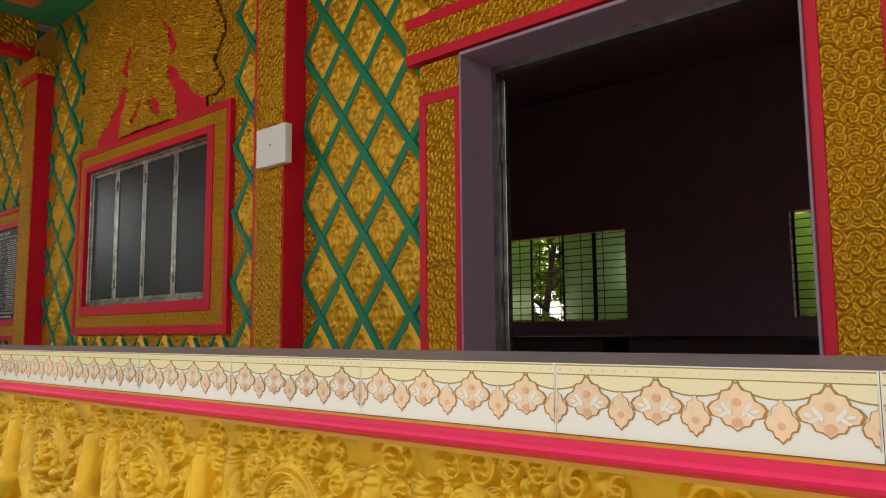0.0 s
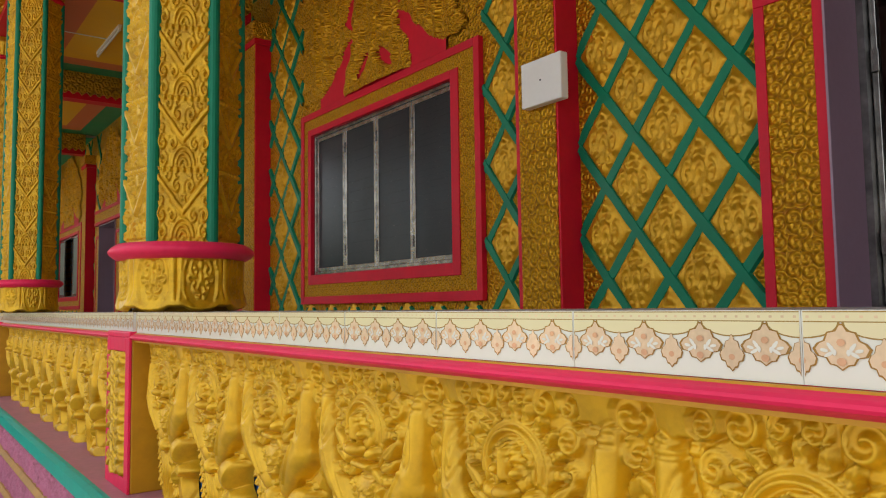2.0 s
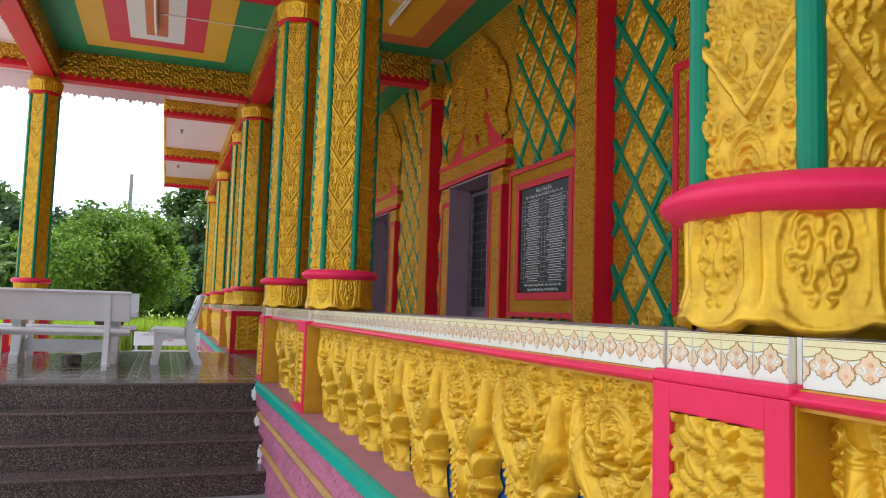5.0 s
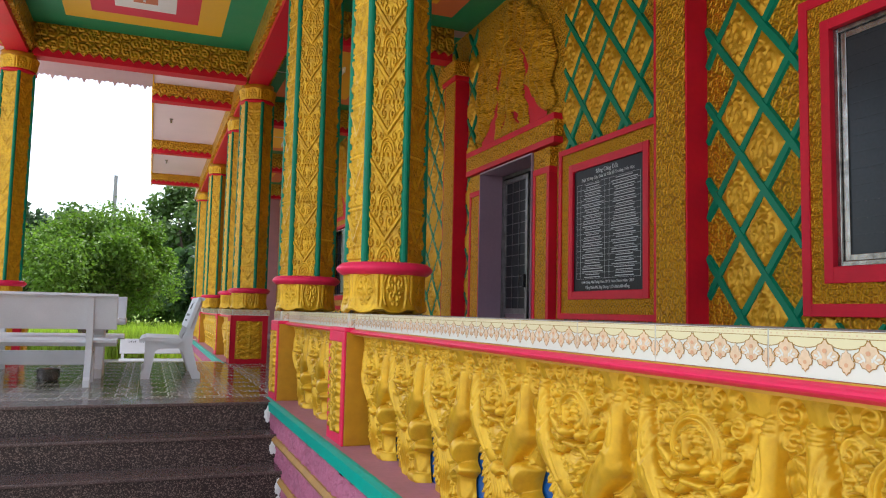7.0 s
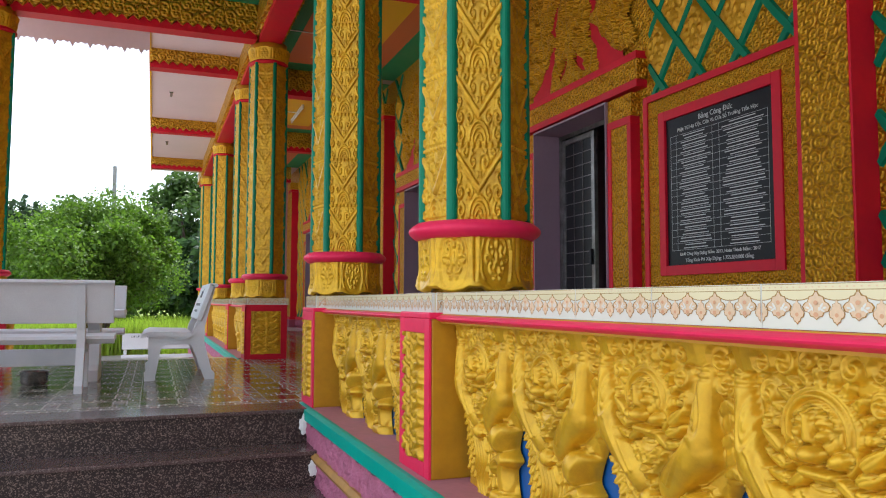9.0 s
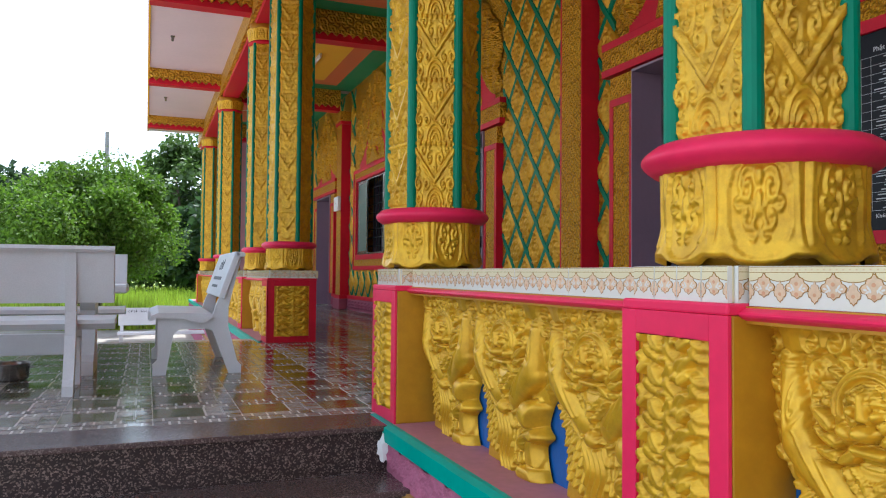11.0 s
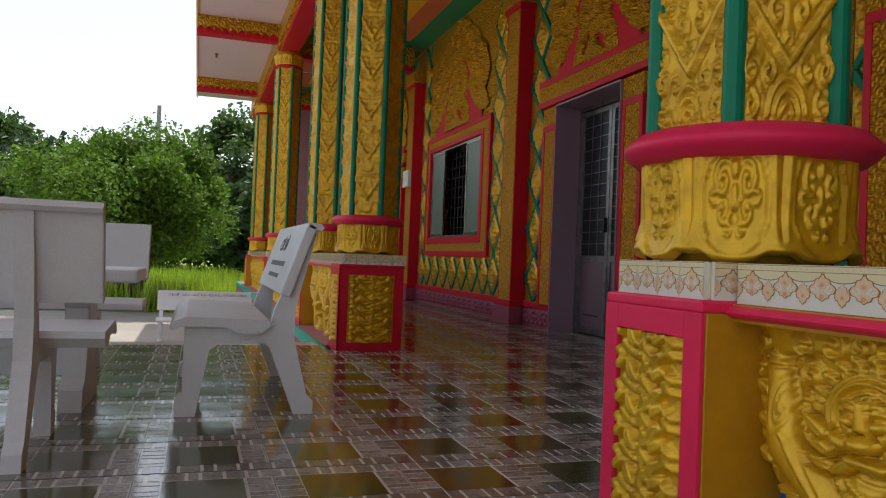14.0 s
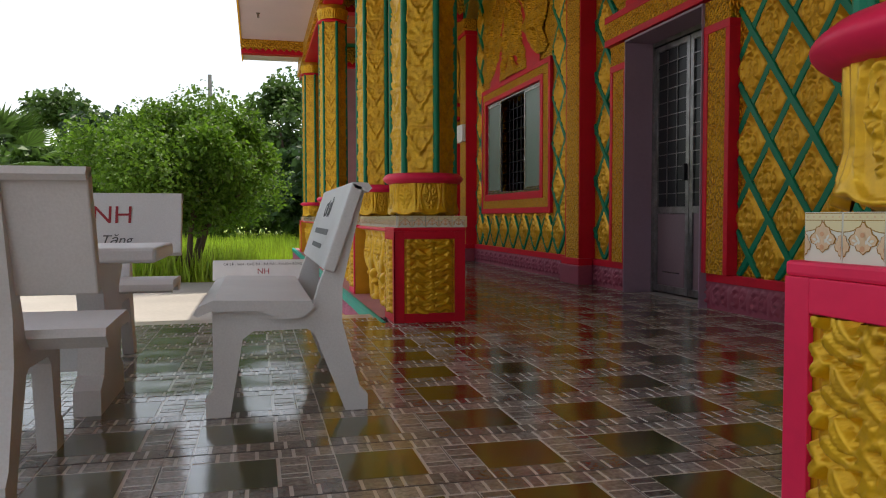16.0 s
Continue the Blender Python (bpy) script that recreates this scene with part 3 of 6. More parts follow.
    put(oval(a, 0.10, 1.80, 0.065, 0.045, 0.35), 0.40, 0.06, 0.4)
    put(limb(u, (0, 1.93), (0, 1.72), 0.035, 0.07), 0.42, 0.05, 0.4)
    put(oval(u, 0, 1.665, 0.10, 0.075), 0.52, 0.06, 0.3)
    put(oval(a, 0.19, 1.64, 0.09, 0.06, 0.5), 0.36, 0.06, 0.4)
    h -= 0.14 * np.exp(-(((y - 1.575 + 0.6 * a * a) / 0.016) ** 2)) * (a < 0.22)
    put(limb(u, (-0.13, 1.52), (0.13, 1.52), 0.045, 0.045), 0.30, 0.05, 0.4)
    for q in range(3):
        leaf(0.38 + 0.03 * q, 1.44 + 0.13 * q, 0.13, 0.15 + 0.25 * q, 0.24)
    leaf(0.22, 1.44, 0.11, -0.6, 0.22)
    rim = np.clip((figure_edge(u, y) - a) / 0.12, 0, 1)
    h = np.where(y < 1.25, 0.27 + (h - 0.27) * np.sqrt(rim), h)
    return 0.125 * np.clip(h, 0.1, 1.35)


def figure_shape(u, v, d):
    """Narrows the slab to the outline of the figure, so that gaps open between the legs of neighbours."""
    return np.stack([u * figure_edge(u, v * 2.38) * FIG_W / 2, -d, v * FIG_H], -1)


FIG_W, FIG_H = 0.492, 0.585
far_figure = relief("carved_figure", FIG_W, FIG_H, 56, 66, figure_height, GOLD_FIG, None, figure_shape)
figure_mesh = relief("carved_figure", FIG_W, FIG_H, 150, 170, figure_height, GOLD_FIG, None, figure_shape)


def panel_height(u, v, aspect=2.2):
    """Twisting acanthus leaves, not quite the same on both sides."""
    h = np.full_like(u, 0.15)
    z = v * aspect * 2.7
    for k in range(13):
        cv, side = 0.2 + 0.46 * k, 1 if k % 2 else -1
        for cu, dz, r, tl in ((0.38 * side, 0.0, 0.36, 0.9 * side), (-0.48 * side, 0.14, 0.30, -0.7 * side + 3.14), (0.05, 0.22, 0.27, 1.57 + 0.5 * side), (0.76 * side, 0.24, 0.24, 2.2 * side), (-0.15 * side, 0.05, 0.2, 0.4), (-0.82 * side, 0.02, 0.2, 1.9)):
            c, s = math.cos(tl), math.sin(tl)
            p, q = ((u - cu) * c + (z - cv - dz) * s) / r, (-(u - cu) * s + (z - cv - dz) * c) / r
            q = q + 0.35 * p * p * side
            w = 0.5 * np.sqrt(np.clip(1 - p * p, 0, 1)) + 1e-4
            e = 1 - np.abs(q) / w
            on = (np.abs(p) < 1) & (e > 0)
            h[:] = np.where(on, np.maximum(h, 0.45 + 0.4 * np.sqrt(np.clip(e, 0, 1)) + 0.12 * p - 0.22 * np.exp(-((q / 0.09) ** 2))), h)
    h -= 0.2 * np.exp(-((np.abs(u) - 0.93) / 0.05) ** 2)
    return 0.036 * h * np.clip((1 - np.abs(u)) * 14, 0, 1)


pier_panel = relief("pier_panel", 0.24, 0.49, 48, 92, panel_height, GOLD)


def tile_mesh(length):
    """One glazed border tile, facing -X, 0.08 high: printed swags, shields and drops as thin layers."""
    bm = bmesh.new()
    h = 0.08
    block(bm, -0.006, 0.0004, 0, 0.004, length - 0.0004, h)
    def poly(pts, lift, mat):
        f = bm.faces.new([bm.verts.new((-0.006 - lift, y, z)) for y, z in pts])
        f.normal_update()
        if f.normal.x > 0:
            f.normal_flip()
        f.material_index = mat
    n = max(1, round(length / 0.086))
    p = length / n
    e = 0.002
    poly([(e, 0.067), (length - e, 0.067), (length - e, 0.079), (e, 0.079)], 0.0003, 1)
    poly([(e, 0.067), (length - e, 0.067), (length - e, 0.0682), (e, 0.0682)], 0.0005, 2)
    poly([(e, 0.0775), (length - e, 0.0775), (length - e, 0.0788), (e, 0.0788)], 0.0005, 2)
    for i in range(n * 6):
        y = (i + 0.5) * length / (n * 6)
        poly([(y - 0.0018, 0.0715), (y + 0.0018, 0.0715), (y + 0.0018, 0.0742), (y - 0.0018, 0.0742)], 0.0005, 5)
    lim = lambda y: min(max(y, e), length - e)
    for i in range(n + 1):
        c = i * p
        for r, sz, lift, mat in ((0.49, 1.1, 0.0004, 2), (0.46, 1.0, 0.0006, 1)):
            poly([(lim(c + p * r * math.cos(math.pi * (1 + k / 12))), 0.067 + 0.016 * sz * math.sin(math.pi * (1 + k / 12))) for k in range(13)], lift, mat)
    for i in range(2 * n + 1):
        cc = i * p / 2
        w, top, bot = (0.0275, 0.064, 0.019) if i % 2 else (0.0150, 0.051, 0.011)
        q = top - bot
        out = [(0, bot), (w * 0.22, bot + q * 0.10), (w * 0.42, bot + q * 0.12), (w * 0.55, bot + q * 0.26), (w * 0.86, bot + q * 0.30), (w, bot + q * 0.46), (w * 0.84, bot + q * 0.58), (w * 0.62, bot + q * 0.64), (w * 0.50, bot + q * 0.82), (w * 0.2, bot + q * 0.86), (w * 0.06, top)]
        pts = [(a, b) for a, b in out] + [(-a, b) for a, b in out[:0:-1]]
        poly([(lim(cc + a * 1.12), (b - 0.040) * 1.08 + 0.040) for a, b in pts], 0.0008, 4)
        poly([(lim(cc + a), b) for a, b in pts], 0.0011, 5)
        if i % 2:
            for sd in (-1, 1):
                for dy, dz, ry, rz, tl, up in ((0.011, 0.004, 0.0065, 0.0022, 0.9, 0), (0.013, -0.003, 0.006, 0.002, -0.5, 1), (0.018, 0.001, 0.0045, 0.002, 0.2, 2), (0.007, -0.001, 0.0035, 0.002, 1.6, 3)):
                    ring = [(ry * math.cos(t * math.pi / 4), rz * math.sin(t * math.pi / 4)) for t in range(8)]
                    poly([(cc + sd * (dy + a * math.cos(tl) - b * math.sin(tl)), 0.037 + dz + a * math.sin(tl) + b * math.cos(tl)) for a, b in ring], 0.0014 + 0.0002 * up, 0)
            for dz, rr in ((0.0465, 0.0045), (0.0265, 0.005)):
                poly([(cc + rr * math.cos(t * math.pi / 5), dz + 0.85 * rr * math.sin(t * math.pi / 5)) for t in range(10)], 0.0024, 6)
        else:
            poly([(lim(cc + 0.004 * math.cos(t * math.pi / 5)), 0.026 + 0.0036 * math.sin(t * math.pi / 5)) for t in range(10)], 0.0015, 6)
    return as_mesh("border_tile", bm, (GLAZE, GLAZE_CREAM, GLAZE_OCHRE, GLAZE_LINE, GLAZE_RIM, GLAZE_PEACH, GLAZE_ROSE))


TILE_L = 0.336
long_tile = tile_mesh(TILE_L)
short_tile = tile_mesh(0.086)


def balustrade(y0, y1, count):
    """A run of rail between two piers, with its row of carved guardians."""
    b = thing("balustrade", "gold balustrade of carved winged guardians under a tiled rail", "balustrade")
    part("back_panel", boxes((0.18, y0, 0.0, 0.36, y1, 0.583)), BLUE, b, "deep blue back panel")
    part("top_rail", boxes((0.066, y0, 0.62, 0.5, y1, RAIL_TOP - 0.001), bevel=0.003), RAIL_GREY, b, "worn grey cement top of the rail")
    part("soffit", boxes((0.05, y0, 0.584, 0.36, y1, 0.619)), GOLD_PLAIN, b)
    part("red_moulding", ribbon([(0.07, 0.584)] + [(0.062 - 0.032 * math.sin(math.pi * k / 8), 0.586 + 0.034 * k / 8) for k in range(9)] + [(0.07, 0.62)], y0, y1), PINK, b, "glossy pinkish red half-round moulding")
    step = (y1 - y0) / count
    for k in range(count):
        m = pose(0.205, y0 + (k + 0.5) * step, 0.0, 0, 0, -90) @ Matrix.Diagonal((step / FIG_W, 1, 1, 1))
        part("carved_figure", figure_mesh if 1 < y0 + (k + 0.5) * step < 13 else far_figure, None, b, at=m)
    k, y = 0, y0 + 0.001
    n = max(1, round((y1 - y0) / TILE_L))
    w = (y1 - y0) / n
    for k in range(n):
        part("border_tile", long_tile, None, b, at=Matrix.Translation((0.064, y0 + k * w, 0.62)) @ Matrix.Diagonal((1, w / TILE_L, 1, 1)))
    return b


def pier(yc, south_face=False, x0=0.0):
    p = thing("pier", "ochre pier with pinkish red frame round a carved gold panel", "pier", at=pose(x0, 0, 0))
    y0, y1 = yc - PIER_HALF, yc + PIER_HALF
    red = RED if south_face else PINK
    part("pier_body", boxes((0.012, y0 + (0.012 if south_face else 0.0), 0.0, 0.48, y1, 0.60), bevel=0.004), GOLD_PLAIN, p)
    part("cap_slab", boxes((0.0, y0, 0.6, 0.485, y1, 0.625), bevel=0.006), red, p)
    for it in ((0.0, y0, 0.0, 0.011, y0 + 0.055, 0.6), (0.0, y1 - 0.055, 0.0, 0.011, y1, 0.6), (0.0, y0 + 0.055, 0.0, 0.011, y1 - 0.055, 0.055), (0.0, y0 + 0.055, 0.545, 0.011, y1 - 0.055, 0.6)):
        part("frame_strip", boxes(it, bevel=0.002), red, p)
    part("carved_panel", pier_panel, None, p, at=pose(0.0115, yc, 0.055, 0, 0, -90))
    if south_face:
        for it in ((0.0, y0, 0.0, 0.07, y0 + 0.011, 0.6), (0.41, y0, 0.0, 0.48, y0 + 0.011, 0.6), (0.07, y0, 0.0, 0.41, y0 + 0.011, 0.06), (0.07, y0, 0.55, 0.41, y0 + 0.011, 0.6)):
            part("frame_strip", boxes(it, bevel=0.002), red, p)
        part("carved_panel", pier_panel, None, p, at=pose(0.24, y0 + 0.0115, 0.058, 0, 0, 0) @ Matrix.Diagonal((1.4, 1, 1, 1)))
    part("tile_core", boxes((0.03, y0 + 0.02, 0.625, 0.5, y1 - 0.02, RAIL_TOP), bevel=0.003), GLAZE_CREAM, p, "pale glazed top")
    for k in range(4):
        part("border_tile", short_tile, None, p, at=Matrix.Translation((0.026, yc - 0.16 + 0.08 * k, 0.621)) @ Matrix.Diagonal((1, 0.93, 1, 1)))
    for k in range(5):
        part("border_tile", short_tile, None, p, at=pose(0.12 + 0.09 * k, y0 + 0.014, 0.621, 0, 0, 90))
    return p


piers = {}
for x, y in zip((0.03, 0.003, -0.025, 0.015, 0, 0, 0, 0), COLS + [-2.504]):
    piers[y] = pier(y, y == COLS[3], x)
runs = [(-2.324, 5.42, 16), (5.78, 9.68, 8), (10.04, 11.76, 3), (16.28, 17.88, 3), (18.24, 22.12, 8), (22.48, 26.32, 8)]
for a, b, n in runs:
    balustrade(a, b, n)

# ---- columns ----
HEX_S, HEX_R = 0.235, 0.204
TURN = 18.0
SH0, SH1 = 0.285, 2.80


def shaft_height(u, v):
    """Repeating units: a line of beads, a fan of arcs on it, a V band above, scrolls between."""
    n = 8.4
    w = (v * n) % 1.0
    a = np.abs(u)
    z = w * 1.5
    h = np.full_like(u, 0.30)
    for cu, cv, r, turns, hand in ((0.76, 0.20, 0.20, 1.3, -1), (0.76, 0.56, 0.21, 1.4, 1), (0.40, 0.54, 0.17, 1.2, -1), (0.80, 0.88, 0.14, 1.0, 1),
                                   (0.24, 1.16, 0.19, 1.4, 1), (0.58, 1.36, 0.14, 1.1, -1), (0.24, 1.40, 0.11, 1.0, -1), (0.10, 0.92, 0.10, 1.0, 1)):
        e = curl_at(a, z, cu, cv, r, turns, hand)
        h = np.where(np.hypot(a - cu, z - cv) < r, 0.15 + 0.7 * e, h)
    ring = np.hypot(u, z - 0.08)
    h = np.where((ring < 0.42) & (z > 0.08), 0.48 + 0.30 * np.cos(ring * 48), h)
    dv = z - (0.62 + 0.78 * a)
    h = np.where(np.abs(dv) < 0.12, 0.10, h)
    h = np.where(np.abs(dv) < 0.075, 0.85, h)
    line = np.abs(((w + 0.5) % 1.0) - 0.5)
    h = np.where(line < 0.055, 0.18, h)
    h = np.where(line < 0.036, 0.55 + 0.3 * np.cos(u * 26), h)
    h = np.where(a > 0.95, 0.15, h)
    return 0.024 * h


shaft_panel = relief("shaft_panel", 0.214, SH1 - SH0, 46, 420, shaft_height, GOLD_COL)
far_panel = relief("shaft_panel", 0.214, SH1 - SH0, 18, 200, shaft_height, GOLD_COL)


def petal(name, r_bot, r_mid, r_top, h, down=True, nx=40, nz=42, mat=GOLD):
    """One lotus petal: a drooping lobe with a shield of scrolls raised on it."""
    def height(u, v):
        a = np.abs(u)
        w = v if down else 1 - v
        wide = 0.76 * np.sqrt(np.clip(1 - np.clip((0.46 - w) / 0.40, 0, 1) ** 2, 0, 1)) * (1 - 0.22 * np.clip((w - 0.7) / 0.3, 0, 1)) - 3 * np.clip(w - 0.93, 0, 1)
        e = wide - a
        d = np.where(e > 0, 0.10, 0.40)
        d = np.where((e > -0.02) & (e < 0.075) & (w > 0.2), 0.62, d)
        inside = e > 0.10
        g = np.zeros_like(u)
        for cu, cv, r, turns, hand in ((0.27, 0.76, 0.22, 1.35, 1), (0.26, 0.48, 0.20, 1.3, -1), (0.13, 0.33, 0.12, 1.0, 1), (0.47, 0.62, 0.12, 1.0, -1)):
            g = np.maximum(g, curl_at(a, w, cu, cv, r, turns, hand))
        g = np.maximum(g, bump_at(u, w, 0, 0.60, 0.09, 0.14))
        g = np.maximum(g, bump_at(u, w, 0, 0.86, 0.10, 0.09))
        d = np.where(inside, 0.10 + 0.62 * np.clip(g * 1.4, 0, 1), d)
        rib = np.exp(-(((a - 0.90 + 0.10 * w) / 0.05) ** 2))
        return (d + 0.22 * rib * (w > 0.15)) * 0.017

    def bend(u, v, d):
        w = v if down else 1 - v
        a = np.abs(u)
        r = r_mid + (r_top - r_mid) * np.clip((w - 0.35) / 0.65, 0, 1) ** 1.5
        lip = np.clip(1 - w / 0.42, 0, 1)
        r = r + (r_bot - r_mid) * lip ** 1.3 * (1 - 0.25 * a * a)
        r = r - 0.009 * np.clip((a - 0.86) / 0.14, 0, 1) ** 2 * np.clip(w * 2.5, 0, 1)
        under = np.clip(1 - w / 0.05, 0, 1)
        r = r + d - 0.035 * under
        ang = u * math.pi / 8
        rr = r * (0.25 + 0.75 / np.cos(ang))
        rise = (0.05 * np.exp(-((a - 0.72) / 0.2) ** 2) + 0.07 * a ** 3) * np.clip(1 - w / 0.45, 0, 1)
        zz = (w + rise) * h
        return np.stack([rr * np.sin(ang), -rr * np.cos(ang), zz if down else h - zz], -1)

    return relief(name, 1, h, nx, nz, height, mat, None, bend)


base_petal = petal("base_petal", 0.262, 0.234, 0.238, 0.222)
cap_petal = petal("capital_petal", 0.255, 0.235, 0.215, 0.16, down=False, nx=20, nz=22)


def column(panel):
    c = thing("column", "gold carved hexagonal column with green rods on a lotus base", "column", "veranda columns")
    hexa = bmesh.new()
    bmesh.ops.create_cone(hexa, cap_ends=True, segments=6, radius1=HEX_S * 0.985, radius2=HEX_S * 0.985, depth=SH1 - SH0 + 0.02, matrix=pose(0, 0, (SH0 + SH1) / 2, 0, 0, 30 - TURN))
    part("shaft", hexa, GOLD_PLAIN, c)
    for k in range(6):
        a = TURN + 60 * k
        part("carved_strip", panel, None, c, at=pose(0, 0, SH0, 0, 0, -a) @ Matrix.Translation((0, -HEX_R, 0)))
        t = radians(a + 30)
        x, y = -HEX_S * 0.985 * math.sin(t), -HEX_S * 0.985 * math.cos(t)
        part("green_rod", tube(bmesh.new(), (x, y, SH0), (x, y, SH1), 0.025, None, 14), GREEN, c, "smooth green painted rod")
    core = lathe([(0.20, 0.0), (0.205, 0.02), (0.215, 0.1), (0.22, 0.218)], 24)
    lotus = part("lotus_base", core, GOLD_PLAIN, c)
    for k in range(8):
        part("lotus_petal", base_petal, None, lotus, at=pose(0, 0, 0.001, 0, 0, 45 * k))
    ring = [(0.2, 0.215)] + [(0.268 + 0.034 * math.sin(math.pi * k / 10), 0.218 + 0.066 * k / 10) for k in range(11)] + [(0.2, 0.287)]
    part("red_ring", lathe(ring, 56), PINK, c, "thick pinkish red ring")
    ring = [(0.2, 2.79)] + [(0.236 + 0.02 * math.sin(math.pi * k / 8), 2.79 + 0.045 * k / 8) for k in range(9)] + [(0.2, 2.836)]
    part("capital_ring", lathe(ring, 40), RED, c, "narrow red ring")
    cap = part("capital", lathe([(0.21, 2.835), (0.235, 2.99), (0.235, 3.06)], 24), GOLD_PLAIN, c)
    for k in range(8):
        part("capital_petal", cap_petal, None, cap, at=pose(0, 0, 2.836, 0, 0, 45 * k + 22.5) @ Matrix.Diagonal((1.04, 1.04, 1, 1)))
    return c


first = column(shaft_panel)
SLIM = Matrix.Diagonal((0.91, 0.91, 1, 1))
first.matrix_basis = pose(0.295, 5.615, RAIL_TOP)
for x, y in ((0.27, 9.865), (0.22, 11.94)):
    copy_thing(first, pose(x, y, RAIL_TOP) @ SLIM)
second = column(far_panel)
second.matrix_basis = pose(0.265, 16.17, RAIL_TOP) @ SLIM
for y in COLS[4:] + [-2.504]:
    copy_thing(second, pose(0.26, y, RAIL_TOP) @ SLIM)
for y in (11.98, 16.02):
    copy_thing(second, pose(PORCH_X, y, RAIL_TOP) @ SLIM)
    p = tagged(thing("column_pedestal", "red framed pedestal with carved gold panel under a porch column", "pedestal"), group="porch pedestals")
    x0, x1, y0, y1 = PORCH_X - 0.25, PORCH_X + 0.25, y - 0.25, y + 0.25
    part("pedestal_body", boxes((x0, y0, 0.0, x1, y1, 0.69), bevel=0.006), RED, p)
    part("carved_panel", pier_panel, None, p, at=pose(PORCH_X, y0 - 0.002, 0.09) @ Matrix.Diagonal((1.4, 1, 1, 1)))
    part("carved_panel", pier_panel, None, p, at=pose(x1 + 0.002, y, 0.09, 0, 0, 90) @ Matrix.Diagonal((1.4, 1, 1, 1)))
    part("cap_slab", boxes((x0 - 0.02, y0 - 0.02, 0.66, x1 + 0.02, y1 + 0.02, RAIL_TOP), bevel=0.01), GLAZE, p)

# ---- beams, ceilings, eaves ----
BEAM0, BEAM1 = 3.74, CEIL


def beam(x0, y0, x1, y1, drop=0.0):
    """A gilded beam with red soffit and a scalloped lower edge on both long sides."""
    b = thing("beam", "gilded carved beam with red underside and scalloped edge", "beam", kind="structure")
    lo = BEAM0 + drop
    part("beam_core", boxes((x0, y0, lo, x1, y1, CEIL - 0.001)), RED, b, "red painted beam")
    alongy = abs(y1 - y0) > abs(x1 - x0)
    for side in (0, 1):
        bm = bmesh.new()
        a0, a1 = (y0, y1) if alongy else (x0, x1)
        n = max(2, int((a1 - a0) / 0.02))
        out = (x0 - 0.03, x1 + 0.03)[side] if alongy else (y0 - 0.03, y1 + 0.03)[side]
        inn = (x0, x1)[side] if alongy else (y0, y1)[side]
        top, bot = [], []
        for i in range(n + 1):
            a = a0 + (a1 - a0) * i / n
            z = lo + 0.045 + 0.06 * abs(2 * ((a / 0.115) % 1.0) - 1) ** 0.8
            f = lambda d, zz: bm.verts.new((d, a, zz) if alongy else (a, d, zz))
            top.append((f(inn, CEIL - 0.003), f(out, CEIL - 0.003)))
            bot.append((f(inn, z), f(out + 0.02 * (1 if side else -1), z)))
        for i in range(n):
            bm.faces.new((bot[i][1], bot[i + 1][1], top[i + 1][1], top[i][1]))
            bm.faces.new((bot[i][0], bot[i + 1][0], bot[i + 1][1], bot[i][1]))
        bmesh.ops.recalc_face_normals(bm, faces=bm.faces)
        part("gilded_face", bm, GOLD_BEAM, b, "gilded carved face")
    return b


beam(0.12, Y0, 0.38, Y1)
for y in PILASTERS:
    beam(0.41, y - 0.11, PIL_X - 0.02, y + 0.11, 0.02)
beam(PORCH_X - 0.12, 11.9, PORCH_X + 0.12, 16.12)
for y in (11.98, 16.02):
    beam(PORCH_X + 0.15, y - 0.1, 0.085, y + 0.1)
    beam(-3.6, y - 0.1, PORCH_X - 0.15, y + 0.1, 0.12)
for y in [COLS[0], COLS[4], COLS[5], COLS[6], -2.504]:
    beam(-1.1, y - 0.1, 0.085, y + 0.1, 0.14)


def painted_ceiling(x0, y0, x1, y1, bands, inset):
    """Nested painted rectangles, like a flag, on a plaster ceiling."""
    bm = bmesh.new()
    for k, _ in enumerate(bands):
        i = inset[k]
        z = CEIL - 0.001 * k
        f = bm.faces.new([bm.verts.new(p) for p in ((x0 + i, y0 + i, z), (x0 + i, y1 - i, z), (x1 - i, y1 - i, z), (x1 - i, y0 + i, z))])
        f.material_index = k
    me = as_mesh("ceiling", bm, bands)
    ob = new("ceiling", me)
    return tagged(ob, "plaster ceiling painted in nested coloured rectangles", "ceiling", kind="structure")


